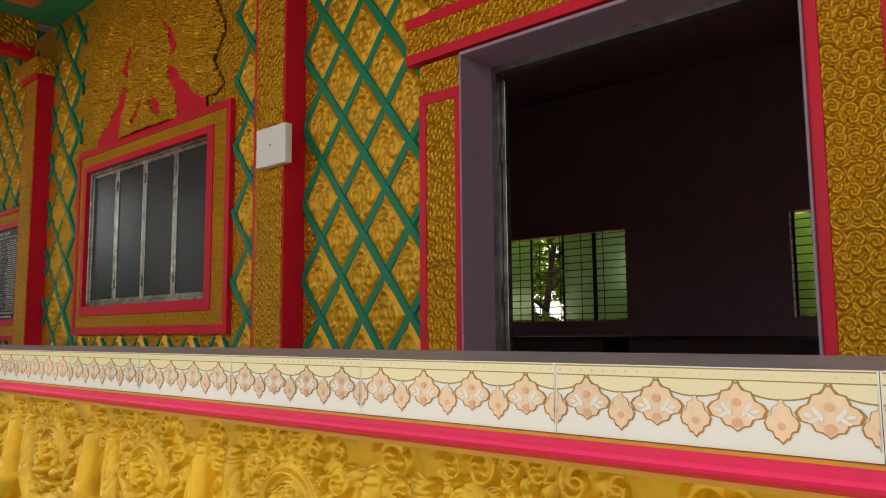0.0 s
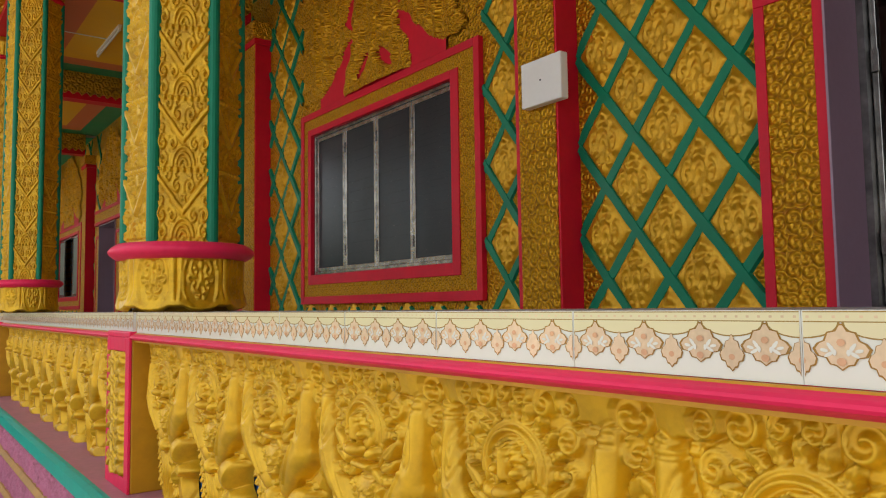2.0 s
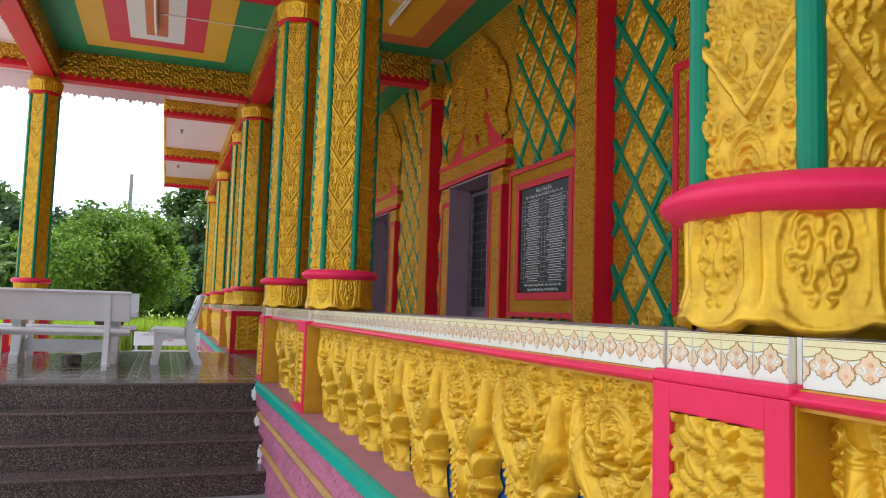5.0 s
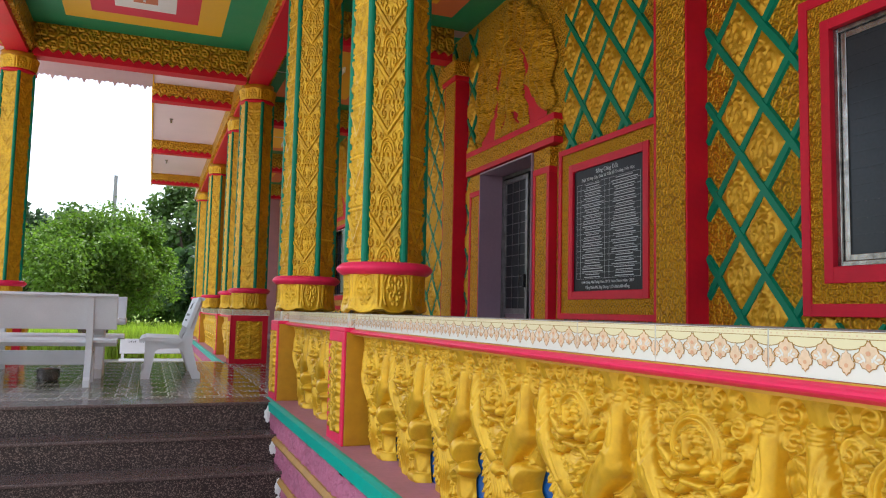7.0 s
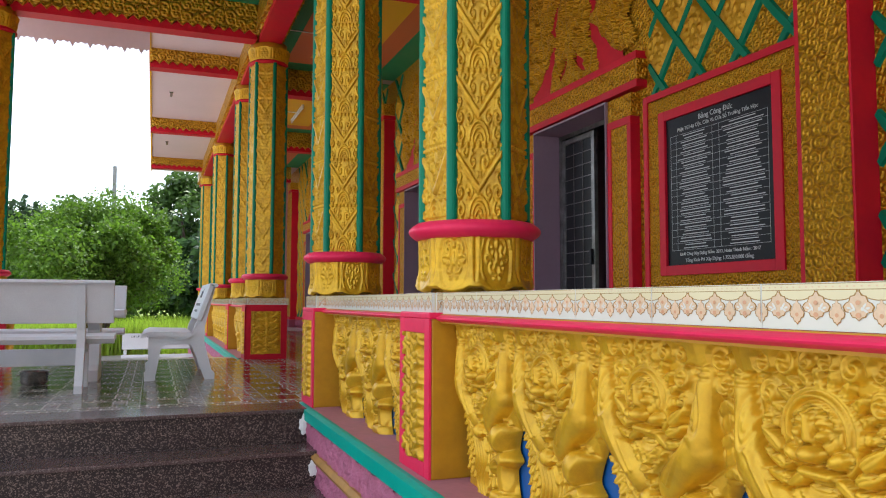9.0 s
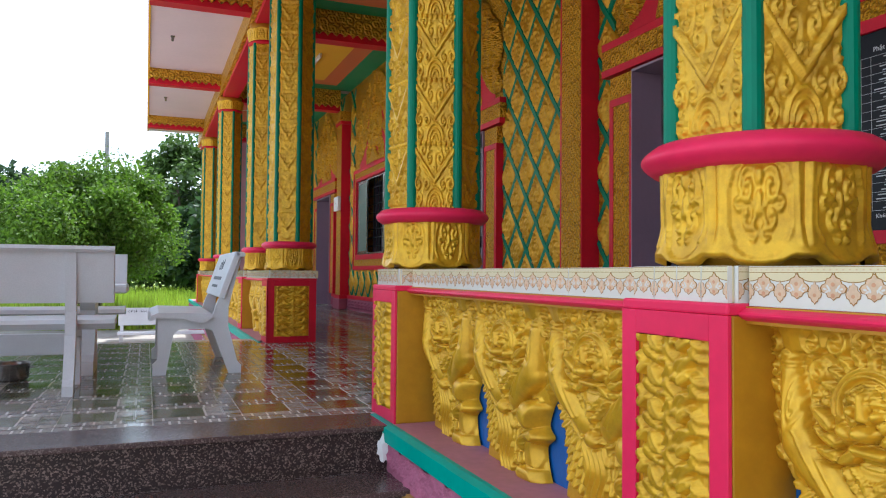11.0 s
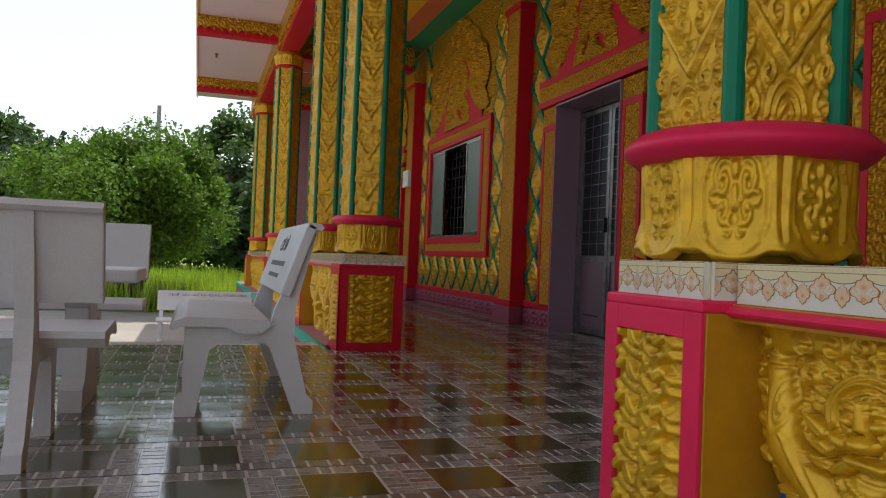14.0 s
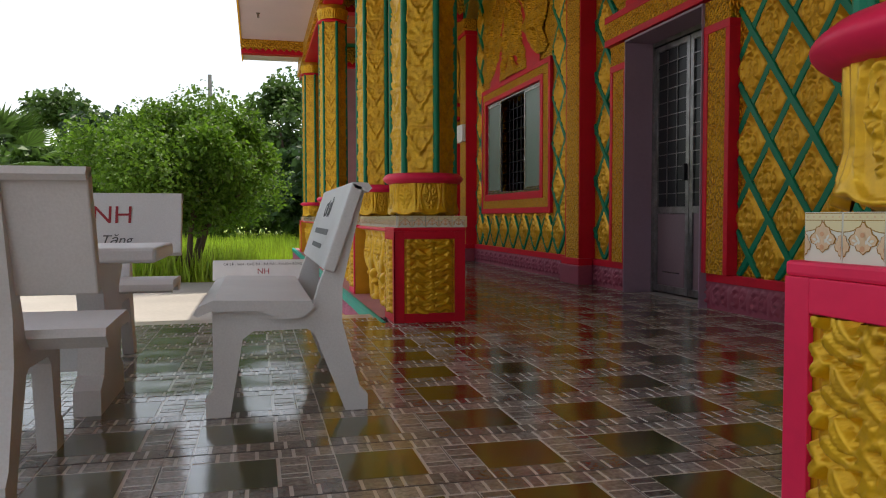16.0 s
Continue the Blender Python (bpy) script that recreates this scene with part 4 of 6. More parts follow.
painted_ceiling(PORCH_X + 0.12, 12.08, 0.12, 15.92, (CEIL_GREEN, YELLOW, CEIL_RED, WHITE_CLEAN, ORANGE), (0.0, 0.42, 0.72, 0.98, 1.18))
for a, b in zip(PILASTERS, PILASTERS[1:]):
    painted_ceiling(0.38, a + 0.11, WALL_X, b - 0.11, (CEIL_GREEN, ORANGE, YELLOW), (0.0, 0.36, 0.66))
    lamp = thing("tube_lamp", "white fluorescent tube in a batten, unlit, on the ceiling", "lamp", "ceiling tube lamps", at=pose(1.42, (a + b) / 2 + 0.3, CEIL - 0.003))
    part("batten", boxes((-0.02, -0.6, -0.035, 0.02, 0.6, 0.0), bevel=0.004), WHITE_CLEAN, lamp)
    part("tube", tube(bmesh.new(), (0, -0.57, -0.06), (0, 0.57, -0.06), 0.014, None, 12), WHITE_CLEAN, lamp)
    for s in (-0.585, 0.585):
        part("socket", boxes((-0.014, s - 0.012, -0.075, 0.014, s + 0.012, -0.036)), WHITE_CLEAN, lamp)
    wire = thing("cable_conduit", "thin white cable conduit across the veranda ceiling", "cable", "veranda conduits")
    part("conduit_pipe", tube(bmesh.new(), (0.4, (a + b) / 2 + 0.3, CEIL - 0.01), (1.395, (a + b) / 2 + 0.3, CEIL - 0.01), 0.007), WHITE_CLEAN, wire)
lamp = thing("tube_lamp", "white fluorescent tube on the painted porch ceiling", "lamp", "ceiling tube lamps", at=pose(-1.2, 13.9, CEIL - 0.006))
part("batten", boxes((-0.02, -0.6, -0.035, 0.02, 0.6, 0.0), bevel=0.004), WHITE_CLEAN, lamp)
part("tube", tube(bmesh.new(), (0, -0.57, -0.06), (0, 0.57, -0.06), 0.014, None, 12), WHITE_CLEAN, lamp)
for s in (-0.585, 0.585):
    part("socket", boxes((-0.014, s - 0.012, -0.075, 0.014, s + 0.012, -0.036)), WHITE_CLEAN, lamp)
conduit = thing("cable_conduit", "thin white cable conduit across the porch ceiling", "cable")
part("conduit_pipe", tube(bmesh.new(), (-1.2, 13.9, CEIL - 0.012), (0.11, 13.9, CEIL - 0.012), 0.008), WHITE_CLEAN, conduit)

structure("roof_slab", boxes((-1.12, Y0, CEIL + 0.02, 9.6, Y1, CEIL + 0.3)), WHITE, "flat roof slab over the veranda and hall", "roof")
structure("porch_roof_slab", boxes((-3.7, 11.0, CEIL + 0.025, -1.125, 17.3, CEIL + 0.29)), WHITE, "flat roof slab over the porch", "roof")
for k, (x0, y0, x1, y1) in enumerate(((-1.12, Y0, 0.12, 11.0), (-1.12, 17.3, 0.12, Y1), (-3.7, 16.12, 0.12, 17.3), (-3.7, 11.0, 0.12, 11.88), (-3.7, 11.88, PORCH_X - 0.12, 16.12))):
    structure("soffit_%d" % (k + 1), boxes((x0, y0, CEIL - 0.01, x1, y1, CEIL + 0.019)), WHITE, "pinkish white painted eave soffit", "soffit")


structure("eave_board", boxes((-3.7, 17.265, CEIL - 0.19, -1.1, 17.299, CEIL - 0.012)), WHITE, "pinkish white board along the porch eave", "trim")


def fringe(a, b, axis, at, mat, pitch=0.2, h=0.13, label="scalloped eave fringe"):
    bm = bmesh.new()
    n = int((b - a) / pitch)
    p = (b - a) / n
    for k in range(n):
        pts = [(0, 0), (1, 0), (1, -0.45), (0.8, -0.6), (0.66, -0.5), (0.5, -1), (0.34, -0.5), (0.2, -0.6), (0, -0.45)]
        fs = []
        for d in (-0.012, 0.012):
            vs = [bm.verts.new((a + (k + u) * p, at + d, CEIL - 0.19 + w * h) if axis == "x" else (at + d, a + (k + u) * p, CEIL + w * h)) for u, w in pts]
            fs.append(vs)
        bm.faces.new(fs[0]), bm.faces.new(fs[1][::-1])
        for i in range(len(pts)):
            j = (i + 1) % len(pts)
            bm.faces.new((fs[0][i], fs[0][j], fs[1][j], fs[1][i]))
    bmesh.ops.recalc_face_normals(bm, faces=bm.faces)
    f = thing("eave_fringe", label, "fringe", kind="structure")
    part("scallops", bm, mat, f)


fringe(-3.7, -1.1, "x", 17.28, WHITE, label="pale scalloped fringe along the porch eave")
fringe(17.3, Y1, "y", -1.1, YELLOW, 0.12, 0.06, "small yellow scalloped edge along the eave")
fringe(Y0, 11.0, "y", -1.1, YELLOW, 0.12, 0.06, "small yellow scalloped edge along the eave")

for y in (20.2, 24.4):
    b = thing("soffit_lamp", "small grey lamp holder under the eave", "lamp", at=pose(-0.78, y, CEIL - 0.011))
    part("lamp_plate", boxes((-0.03, -0.03, -0.012, 0.03, 0.03, 0.0), bevel=0.003), STEEL, b)
    part("lamp_socket", tube(bmesh.new(), (0, 0, -0.012), (0, 0, -0.075), 0.022, 0.018, 12), STEEL, b)

# ---- the long wall: openings, pilasters, lattice ----
DOORS = [(2.07, 3.85), (12.14, 13.38), (16.16, 17.39), (23.75, 25.0)]
DOOR_TOP = 2.28
WINDOWS = [(6.54, 8.75), (19.66, 21.86)]
WIN0, WIN1 = 1.01, 2.33
WALL_T = 0.28
BAND = 0.27
cuts = sorted([(a, b, 0.0, DOOR_TOP) for a, b in DOORS] + [(a, b, WIN0, WIN1) for a, b in WINDOWS])
y = Y0
pieces = []
for a, b, lo, hi in cuts:
    pieces.append((WALL_X, y, 0.0, WALL_X + WALL_T, a, CEIL))
    if lo > 0:
        pieces.append((WALL_X, a, 0.0, WALL_X + WALL_T, b, lo))
    pieces.append((WALL_X, a, hi, WALL_X + WALL_T, b, CEIL))
    y = b
pieces.append((WALL_X, y, 0.0, WALL_X + WALL_T, Y1, CEIL))
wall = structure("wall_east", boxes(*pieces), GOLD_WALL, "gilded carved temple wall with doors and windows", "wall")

# carved pink skirting with a red strip above it
def skirting(y0, y1):
    s = thing("baseboard", "dusky pink carved skirting with a red strip", "skirting", kind="structure")
    def wave(u, v):
        a = np.abs(((u * (y1 - y0) / 0.22) % 2.0) - 1)
        return 0.032 * (np.maximum(curl_at(a, v, 0.4, 0.5, 0.42, 1.4), 0.5 * bump_at(a, v, 0.95, 0.5, 0.3, 0.4)) + 0.1)
    me = relief("carved_band", y1 - y0, 0.205, max(4, int((y1 - y0) / 0.012)), 16, wave, SKIRT)
    part("carved_band", me, None, s, at=pose(WALL_X - 0.03, (y0 + y1) / 2, 0.0, 0, 0, -90))
    part("red_strip", boxes((WALL_X - 0.045, y0, 0.205, WALL_X - 0.001, y1, BAND), bevel=0.004), RED, s)
    part("skirting_core", boxes((WALL_X - 0.03, y0, 0.0, WALL_X - 0.001, y1, 0.204)), SKIRT, s)


ends = [Y0]
for a, b in DOORS:
    ends += [a, b]
ends.append(Y1)
for a, b in zip(ends[::2], ends[1::2]):
    skirting(a, b)


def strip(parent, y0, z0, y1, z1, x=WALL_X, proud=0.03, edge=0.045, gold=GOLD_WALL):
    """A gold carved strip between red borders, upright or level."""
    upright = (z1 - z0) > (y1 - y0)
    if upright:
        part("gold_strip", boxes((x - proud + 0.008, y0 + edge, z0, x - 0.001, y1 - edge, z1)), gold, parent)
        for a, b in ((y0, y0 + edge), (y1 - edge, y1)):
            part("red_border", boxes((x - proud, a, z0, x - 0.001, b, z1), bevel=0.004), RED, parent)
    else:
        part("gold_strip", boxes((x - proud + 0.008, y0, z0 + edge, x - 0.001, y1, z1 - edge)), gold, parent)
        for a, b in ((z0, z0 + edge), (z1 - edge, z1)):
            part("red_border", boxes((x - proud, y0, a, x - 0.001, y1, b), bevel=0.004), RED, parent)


for yc in PILASTERS:
    p = thing("pilaster", "gold carved pilaster with red sides and a stepped capital", "pilaster", "wall pilasters")
    part("pilaster_body", boxes((PIL_X + 0.006, yc - 0.18, BAND, WALL_X - 0.002, yc + 0.18, 3.5)), RED, p)
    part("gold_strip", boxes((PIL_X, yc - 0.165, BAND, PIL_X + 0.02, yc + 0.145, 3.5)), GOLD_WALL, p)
    part("pilaster_foot", boxes((PIL_X - 0.03, yc - 0.24, 0.0, WALL_X - 0.05, yc + 0.24, 0.2), bevel=0.01), SKIRT, p, "dusky pink foot")
    part("foot_strip", boxes((PIL_X - 0.02, yc - 0.225, 0.2, WALL_X - 0.05, yc + 0.225, BAND), bevel=0.006), RED, p)
    part("capital_red", boxes((PIL_X - 0.02, yc - 0.22, 3.5, WALL_X - 0.002, yc + 0.22, 3.56), bevel=0.006), RED, p)
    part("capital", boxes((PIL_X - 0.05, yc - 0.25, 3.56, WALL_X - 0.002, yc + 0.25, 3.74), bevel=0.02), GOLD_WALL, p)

# lattice of green straps with a lotus bud in every diamond
CW, CH = 0.41, 0.52


def bud_height(u, v):
    a = np.abs(u)
    out = (1 - np.abs(v - 0.47) / 0.53) - a * 0.98
    inside = np.clip(out * 7, 0, 1)
    h = np.clip(out * 12, 0, 1) * 0.28 + 0.22 * np.clip(out * 1.6, 0, 1)
    r = np.hypot(u / 0.9, v - 0.34)
    h += 0.13 * np.cos(r * 40) * inside * (v > 0.3) * (a < 0.34)
    for x, k in ((curl_at(a, v, 0.42, 0.42, 0.22, 1.5), 0.36), (curl_at(a, v, 0.22, 0.24, 0.15, 1.4, -1), 0.34), (curl_at(a, v, 0.20, 0.68, 0.13, 1.3, -1), 0.3), (bump_at(u, v, 0, 0.84, 0.10, 0.10), 0.3), (bump_at(u, v, 0, 0.12, 0.12, 0.08), 0.3)):
        h += x * k * inside
    return 0.055 * h


def bud_keep(u, v):
    return (1 - np.abs(v - 0.47) / 0.53) - np.abs(u) * 0.98 > 0.0


bud_mesh = relief("lotus_bud", CW * 0.84, CH * 0.86, 34, 40, bud_height, GOLD_BUD, bud_keep)


def clip_line(p, q, r):
    """The part of the line p-q inside the rectangle r = (y0, z0, y1, z1), or None."""
    t0, t1 = 0.0, 1.0
    d = (q[0] - p[0], q[1] - p[1])
    for k in (0, 1):
        for lim, sg in ((r[k], 1), (r[k + 2], -1)):
            num, den = (lim - p[k]) * sg, d[k] * sg
            if abs(den) < 1e-9:
                if num > 0:
                    return None
            elif den > 0:
                t0 = max(t0, num / den)
            else:
                t1 = min(t1, num / den)
    if t1 - t0 < 1e-3:
        return None
    return (p[0] + t0 * d[0], p[1] + t0 * d[1]), (p[0] + t1 * d[0], p[1] + t1 * d[1])


def lattice(y0, z0, y1, z1, phase=0.5, half=0.031, lift=0.0):
    """Green diamond straps over carved gold between the given edges."""
    t = thing("lattice_panel", "green diamond lattice over carved gold lotus buds", "wall panel", "wall lattices")
    yc = y0 + (y1 - y0) * phase
    r = (y0, z0, y1, z1)
    slope = CH / CW
    span = (z1 - z0) / slope
    n = int((y1 - y0 + 2 * span) / CW) + 3
    for sgn in (1, -1):
        for k in range(-n, n + 1):
            b = yc + k * CW
            seg = clip_line((b - sgn * 20 * CW, z0 + lift - 20 * CH), (b + sgn * 20 * CW, z0 + lift + 20 * CH), r)
            if not seg:
                continue
            (ya, za), (yb, zb) = seg
            L = math.hypot(yb - ya, zb - za)
            if L < 0.08:
                continue
            bm = bmesh.new()
            m = max(2, int(L / 0.08))
            ny, nz = -(zb - za) / L, (yb - ya) / L
            rows = []
            for i in range(m + 1):
                cy, cz = ya + (yb - ya) * i / m, za + (zb - za) * i / m
                w = half * (1 + 0.25 * noise.noise(Vector((cy * 9, cz * 9, sgn))))
                o = 0.005 * noise.noise(Vector((cy * 6, cz * 6, 7 + sgn)))
                rows.append([bm.verts.new((WALL_X - d, min(max(cy + ny * (s * w + o), y0), y1), min(max(cz + nz * (s * w + o), z0), z1))) for s, d in ((-1, 0.0), (-0.7, 0.02 + 0.003 * sgn), (0.7, 0.02 + 0.003 * sgn), (1, 0.0))])
            for p0, p1 in zip(rows, rows[1:]):
                for j in range(3):
                    bm.faces.new((p0[j], p0[j + 1], p1[j + 1], p1[j]))
            bmesh.ops.recalc_face_normals(bm, faces=bm.faces)
            part("green_strap", bm, GREEN, t)
    j = 0
    while z0 + (j - 1) * CH / 2 < z1:
        zc = z0 + lift + j * CH / 2
        for k in range(-n, n + 1):
            cy = yc + (k + 0.5 * ((j + 1) % 2)) * CW
            if y0 + CW * 0.28 < cy < y1 - CW * 0.28 and z0 + CH * 0.2 < zc < z1 - CH * 0.3:
                part("lotus_bud", bud_mesh, None, t, at=pose(WALL_X - 0.001, cy, zc - CH * 0.405, 0, 0, -90))
        j += 1
    return t


TOPZ = CEIL - 0.02
lattice(4.18, BAND, 5.34, TOPZ, 0.475, 0.034, 0.05)
lattice(5.70, BAND, 6.21, TOPZ, 0.55, 0.031, 0.07)
lattice(8.97, BAND, 9.78, TOPZ, 0.617, 0.031, -0.06)
lattice(18.56, BAND, 19.33, TOPZ, 0.75)
lattice(22.08, BAND, 22.46, TOPZ, 0.4)
for a, b in WINDOWS:
    lattice(a - 0.33, BAND, b + 0.22, 0.71, 0.5, 0.016)
lattice(10.24, 2.21, 11.68, TOPZ, 0.35, 0.031, 0.09)
lattice(13.71, BAND, 13.98, TOPZ)
lattice(14.34, BAND, 15.83, TOPZ, 0.772, 0.031, -0.11)
lattice(17.72, BAND, 18.2, TOPZ)
lattice(22.87, BAND, 23.4, TOPZ)
lattice(25.4, BAND, 26.58, TOPZ)
lattice(10.15, BAND, 11.68, 0.685)


# carved crests over windows and doors
def crest_height(u, v):
    """A spired seated shape between two great curling leaves; nothing where the red ground shows."""
    a = np.abs(u)
    arch = np.where(v < 0.5, 0.90 + 0.05 * np.sin(v * 20), 0.92 * np.clip(1 - ((v - 0.5) / 0.5), 0, 1) ** 0.6 + 0.025 * np.sin(v * 34))
    arch = np.minimum(arch, 0.66 + 1.9 * np.sqrt(np.clip(v + 0.004, 0, 1)) * 0.5)
    body = 0.40 - 0.30 * v + 0.035 * np.sin(v * 17) + 0.012 * np.sin(v * 50)
    gap = 0.19 * np.clip(1 - v / 0.62, 0, 1) ** 0.8 - 0.10 * np.exp(-((v - 0.34) / 0.05) ** 2)
    inner = np.where(v < 0.62, np.maximum(body - a, a - body - np.maximum(gap, 0)), 1.0)
    notch = np.hypot((a - 0.13) / 0.08, (v - 0.12 + 0.5 * (a - 0.13)) / 0.04) - 1
    lobe = np.where(a < 0.5, 9.0, (v - 0.05 - 1.6 * (a - 0.80) ** 2) * 12)
    edge = np.minimum(np.minimum(np.minimum((arch - a) * 9, inner * 14), notch * 2), lobe)
    h = 0.34 + 0.22 * bump_at(u, v, 0, 0.25, 0.32, 0.30) + 0.3 * bump_at(u, v, 0, 0.56, 0.16, 0.14) + 0.22 * bump_at(a, v, 0.68, 0.36, 0.24, 0.36, 0.2)
    for cu, cv, r, turns, hand in ((0.64, 0.15, 0.17, 1.9, 1), (0.66, 0.45, 0.15, 1.8, -1), (0.48, 0.66, 0.13, 1.7, 1), (0.27, 0.82, 0.11, 1.5, -1), (0.80, 0.30, 0.11, 1.5, -1), (0.78, 0.58, 0.10, 1.4, 1),
                                   (0.24, 0.13, 0.10, 1.5, -1), (0.13, 0.30, 0.11, 1.6, 1), (0.10, 0.47, 0.08, 1.4, -1), (0.30, 0.26, 0.08, 1.3, 1), (0.56, 0.30, 0.08, 1.3, 1), (0.34, 0.55, 0.07, 1.3, -1), (0.08, 0.66, 0.06, 1.2, 1)):
        on = np.hypot(a - cu, v - cv) < r
        h = np.where(on, h - 0.10 + 0.30 * curl_at(a, v, cu, cv, r, turns, hand), h)
    h += 0.05 * np.sin(58 * a + 30 * v) * np.sin(64 * v - 22 * a)
    h = h + 0.3 * bar_at(u, v, (0, 0.62), (0, 0.97), 0.05) * (0.8 + 0.2 * np.cos(v * 90))
    return 0.11 * h * np.clip(edge, 0, 1) ** 0.5


def crest(yc, z0, w, h):
    c = thing("carved_crest", "gilded carved crest on a red ground above the opening", "wall carving", "wall crests")
    m = pose(WALL_X - 0.018, yc, z0, 0, 0, -90)
    part("red_ground", relief("red_ground", w, h, 50, 40, lambda u, v: 0.004 + 0 * u, RED, lambda u, v: np.abs(u) < 0.8 * np.clip(1.0 - v, 0, 1) ** 0.6), None, c, at=m)
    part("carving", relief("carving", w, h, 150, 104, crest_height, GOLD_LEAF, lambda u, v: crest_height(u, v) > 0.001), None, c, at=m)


def window_surround(a, b):
    s = thing("window_surround", "red and gold frame round the window", "window frame", kind="structure")
    o0, o1, lo, hi = a - 0.33, b + 0.21, 0.74, 2.55
    for it in ((o0, lo, o0 + 0.06, hi), (o1 - 0.06, lo, o1, hi), (o0 + 0.06, lo, o1 - 0.06, lo + 0.07), (o0 + 0.06, hi - 0.06, o1 - 0.06, hi), (a - 0.09, WIN0 - 0.09, a, WIN1 + 0.06), (b, WIN0 - 0.09, b + 0.06, WIN1 + 0.06), (a, WIN0 - 0.09, b, WIN0), (a, WIN1, b, WIN1 + 0.06)):
        part("red_border", boxes((WALL_X - 0.045, it[0], it[1], WALL_X - 0.001, it[2], it[3]), bevel=0.004), RED, s)
    for it in ((o0 + 0.06, lo + 0.07, a - 0.09, hi - 0.06), (b + 0.06, lo + 0.07, o1 - 0.06, hi - 0.06), (a - 0.09, lo + 0.07, b + 0.06, WIN0 - 0.09), (a - 0.09, WIN1 + 0.06, b + 0.06, hi - 0.06)):
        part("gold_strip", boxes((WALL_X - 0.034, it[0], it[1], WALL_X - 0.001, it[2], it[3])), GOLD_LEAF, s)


def leaf(name, parent, y0, y1, z0, z1, x, panel, ribs=0):
    """A framed shutter leaf in the plane x."""
    for it in ((y0, z0, y0 + 0.035, z1), (y1 - 0.035, z0, y1, z1), (y0 + 0.035, z0, y1 - 0.035, z0 + 0.035), (y0 + 0.035, z1 - 0.035, y1 - 0.035, z1)):
        part("steel_rail", boxes((x - 0.015, it[0], it[1], x + 0.015, it[2], it[3]), bevel=0.003), STEEL, parent)
    p = part(name, boxes((x - 0.004, y0 + 0.035, z0 + 0.035, x + 0.006, y1 - 0.035, z1 - 0.035)), panel, parent)
    for k in range(ribs):
        z = z0 + 0.05 + (z1 - z0 - 0.1) * k / (ribs - 1)
        part("slat", boxes((x - 0.0075, y0 + 0.036, z - 0.004, x - 0.0045, y1 - 0.036, z + 0.004)), panel, p)


for k, (a, b) in enumerate(WINDOWS):
    window_surround(a, b)
    crest((a + b) / 2 - 0.05, 2.56, 2.6, 1.55)
    w = thing("window_%d" % (k + 1), ("closed four-leaf smoked window in a worn steel frame", "window with two grey-green shutters open beside dark bars")[k], "window", kind="structure")
    x = WALL_X + 0.02
    for it in ((a, WIN0, a + 0.03, WIN1), (b - 0.03, WIN0, b, WIN1), (a + 0.03, WIN0, b - 0.03, WIN0 + 0.03), (a + 0.03, WIN1 - 0.03, b - 0.03, WIN1)):
        part("window_frame", boxes((x - 0.03, it[0], it[1], x + 0.05, it[2], it[3]), bevel=0.004), STEEL, w)
    if k == 0:
        q = (b - a - 0.06) / 4
        for i in range(4):
            leaf("smoked_pane", w, a + 0.03 + i * q, a + 0.03 + (i + 1) * q - 0.004, WIN0 + 0.03, WIN1 - 0.03, x, LOUVRE, 26 if i == 0 else 14)
            for z in (WIN0 + 0.2, WIN1 - 0.2):
                part("hinge", boxes((x - 0.028, a + 0.03 + i * q - 0.012, z - 0.045, x - 0.0155, a + 0.03 + i * q + 0.012, z + 0.045), bevel=0.003), STEEL, w)
    else:
        q = (b - a) * 0.27
        leaf("shutter_panel", w, a + 0.03, a + 0.03 + q, WIN0 + 0.03, WIN1 - 0.03, x - 0.02, SHUTTER)
        leaf("shutter_panel", w, b - 0.03 - q, b - 0.03, WIN0 + 0.03, WIN1 - 0.03, x - 0.02, SHUTTER)
        for i in range(7):
            yy = a + 0.03 + q + (b - a - 0.06 - 2 * q) * i / 6
            part("bar", tube(bmesh.new(), (x + 0.1, yy, WIN0 + 0.001), (x + 0.1, yy, WIN1 - 0.001), 0.008, None, 8), DARK_STEEL, w)
        for i in range(1, 9):
            zz = WIN0 + (WIN1 - WIN0) * i / 9
            part("bar", tube(bmesh.new(), (x + 0.1, a + 0.001, zz), (x + 0.1, b - 0.001, zz), 0.007, None, 8), DARK_STEEL, w)

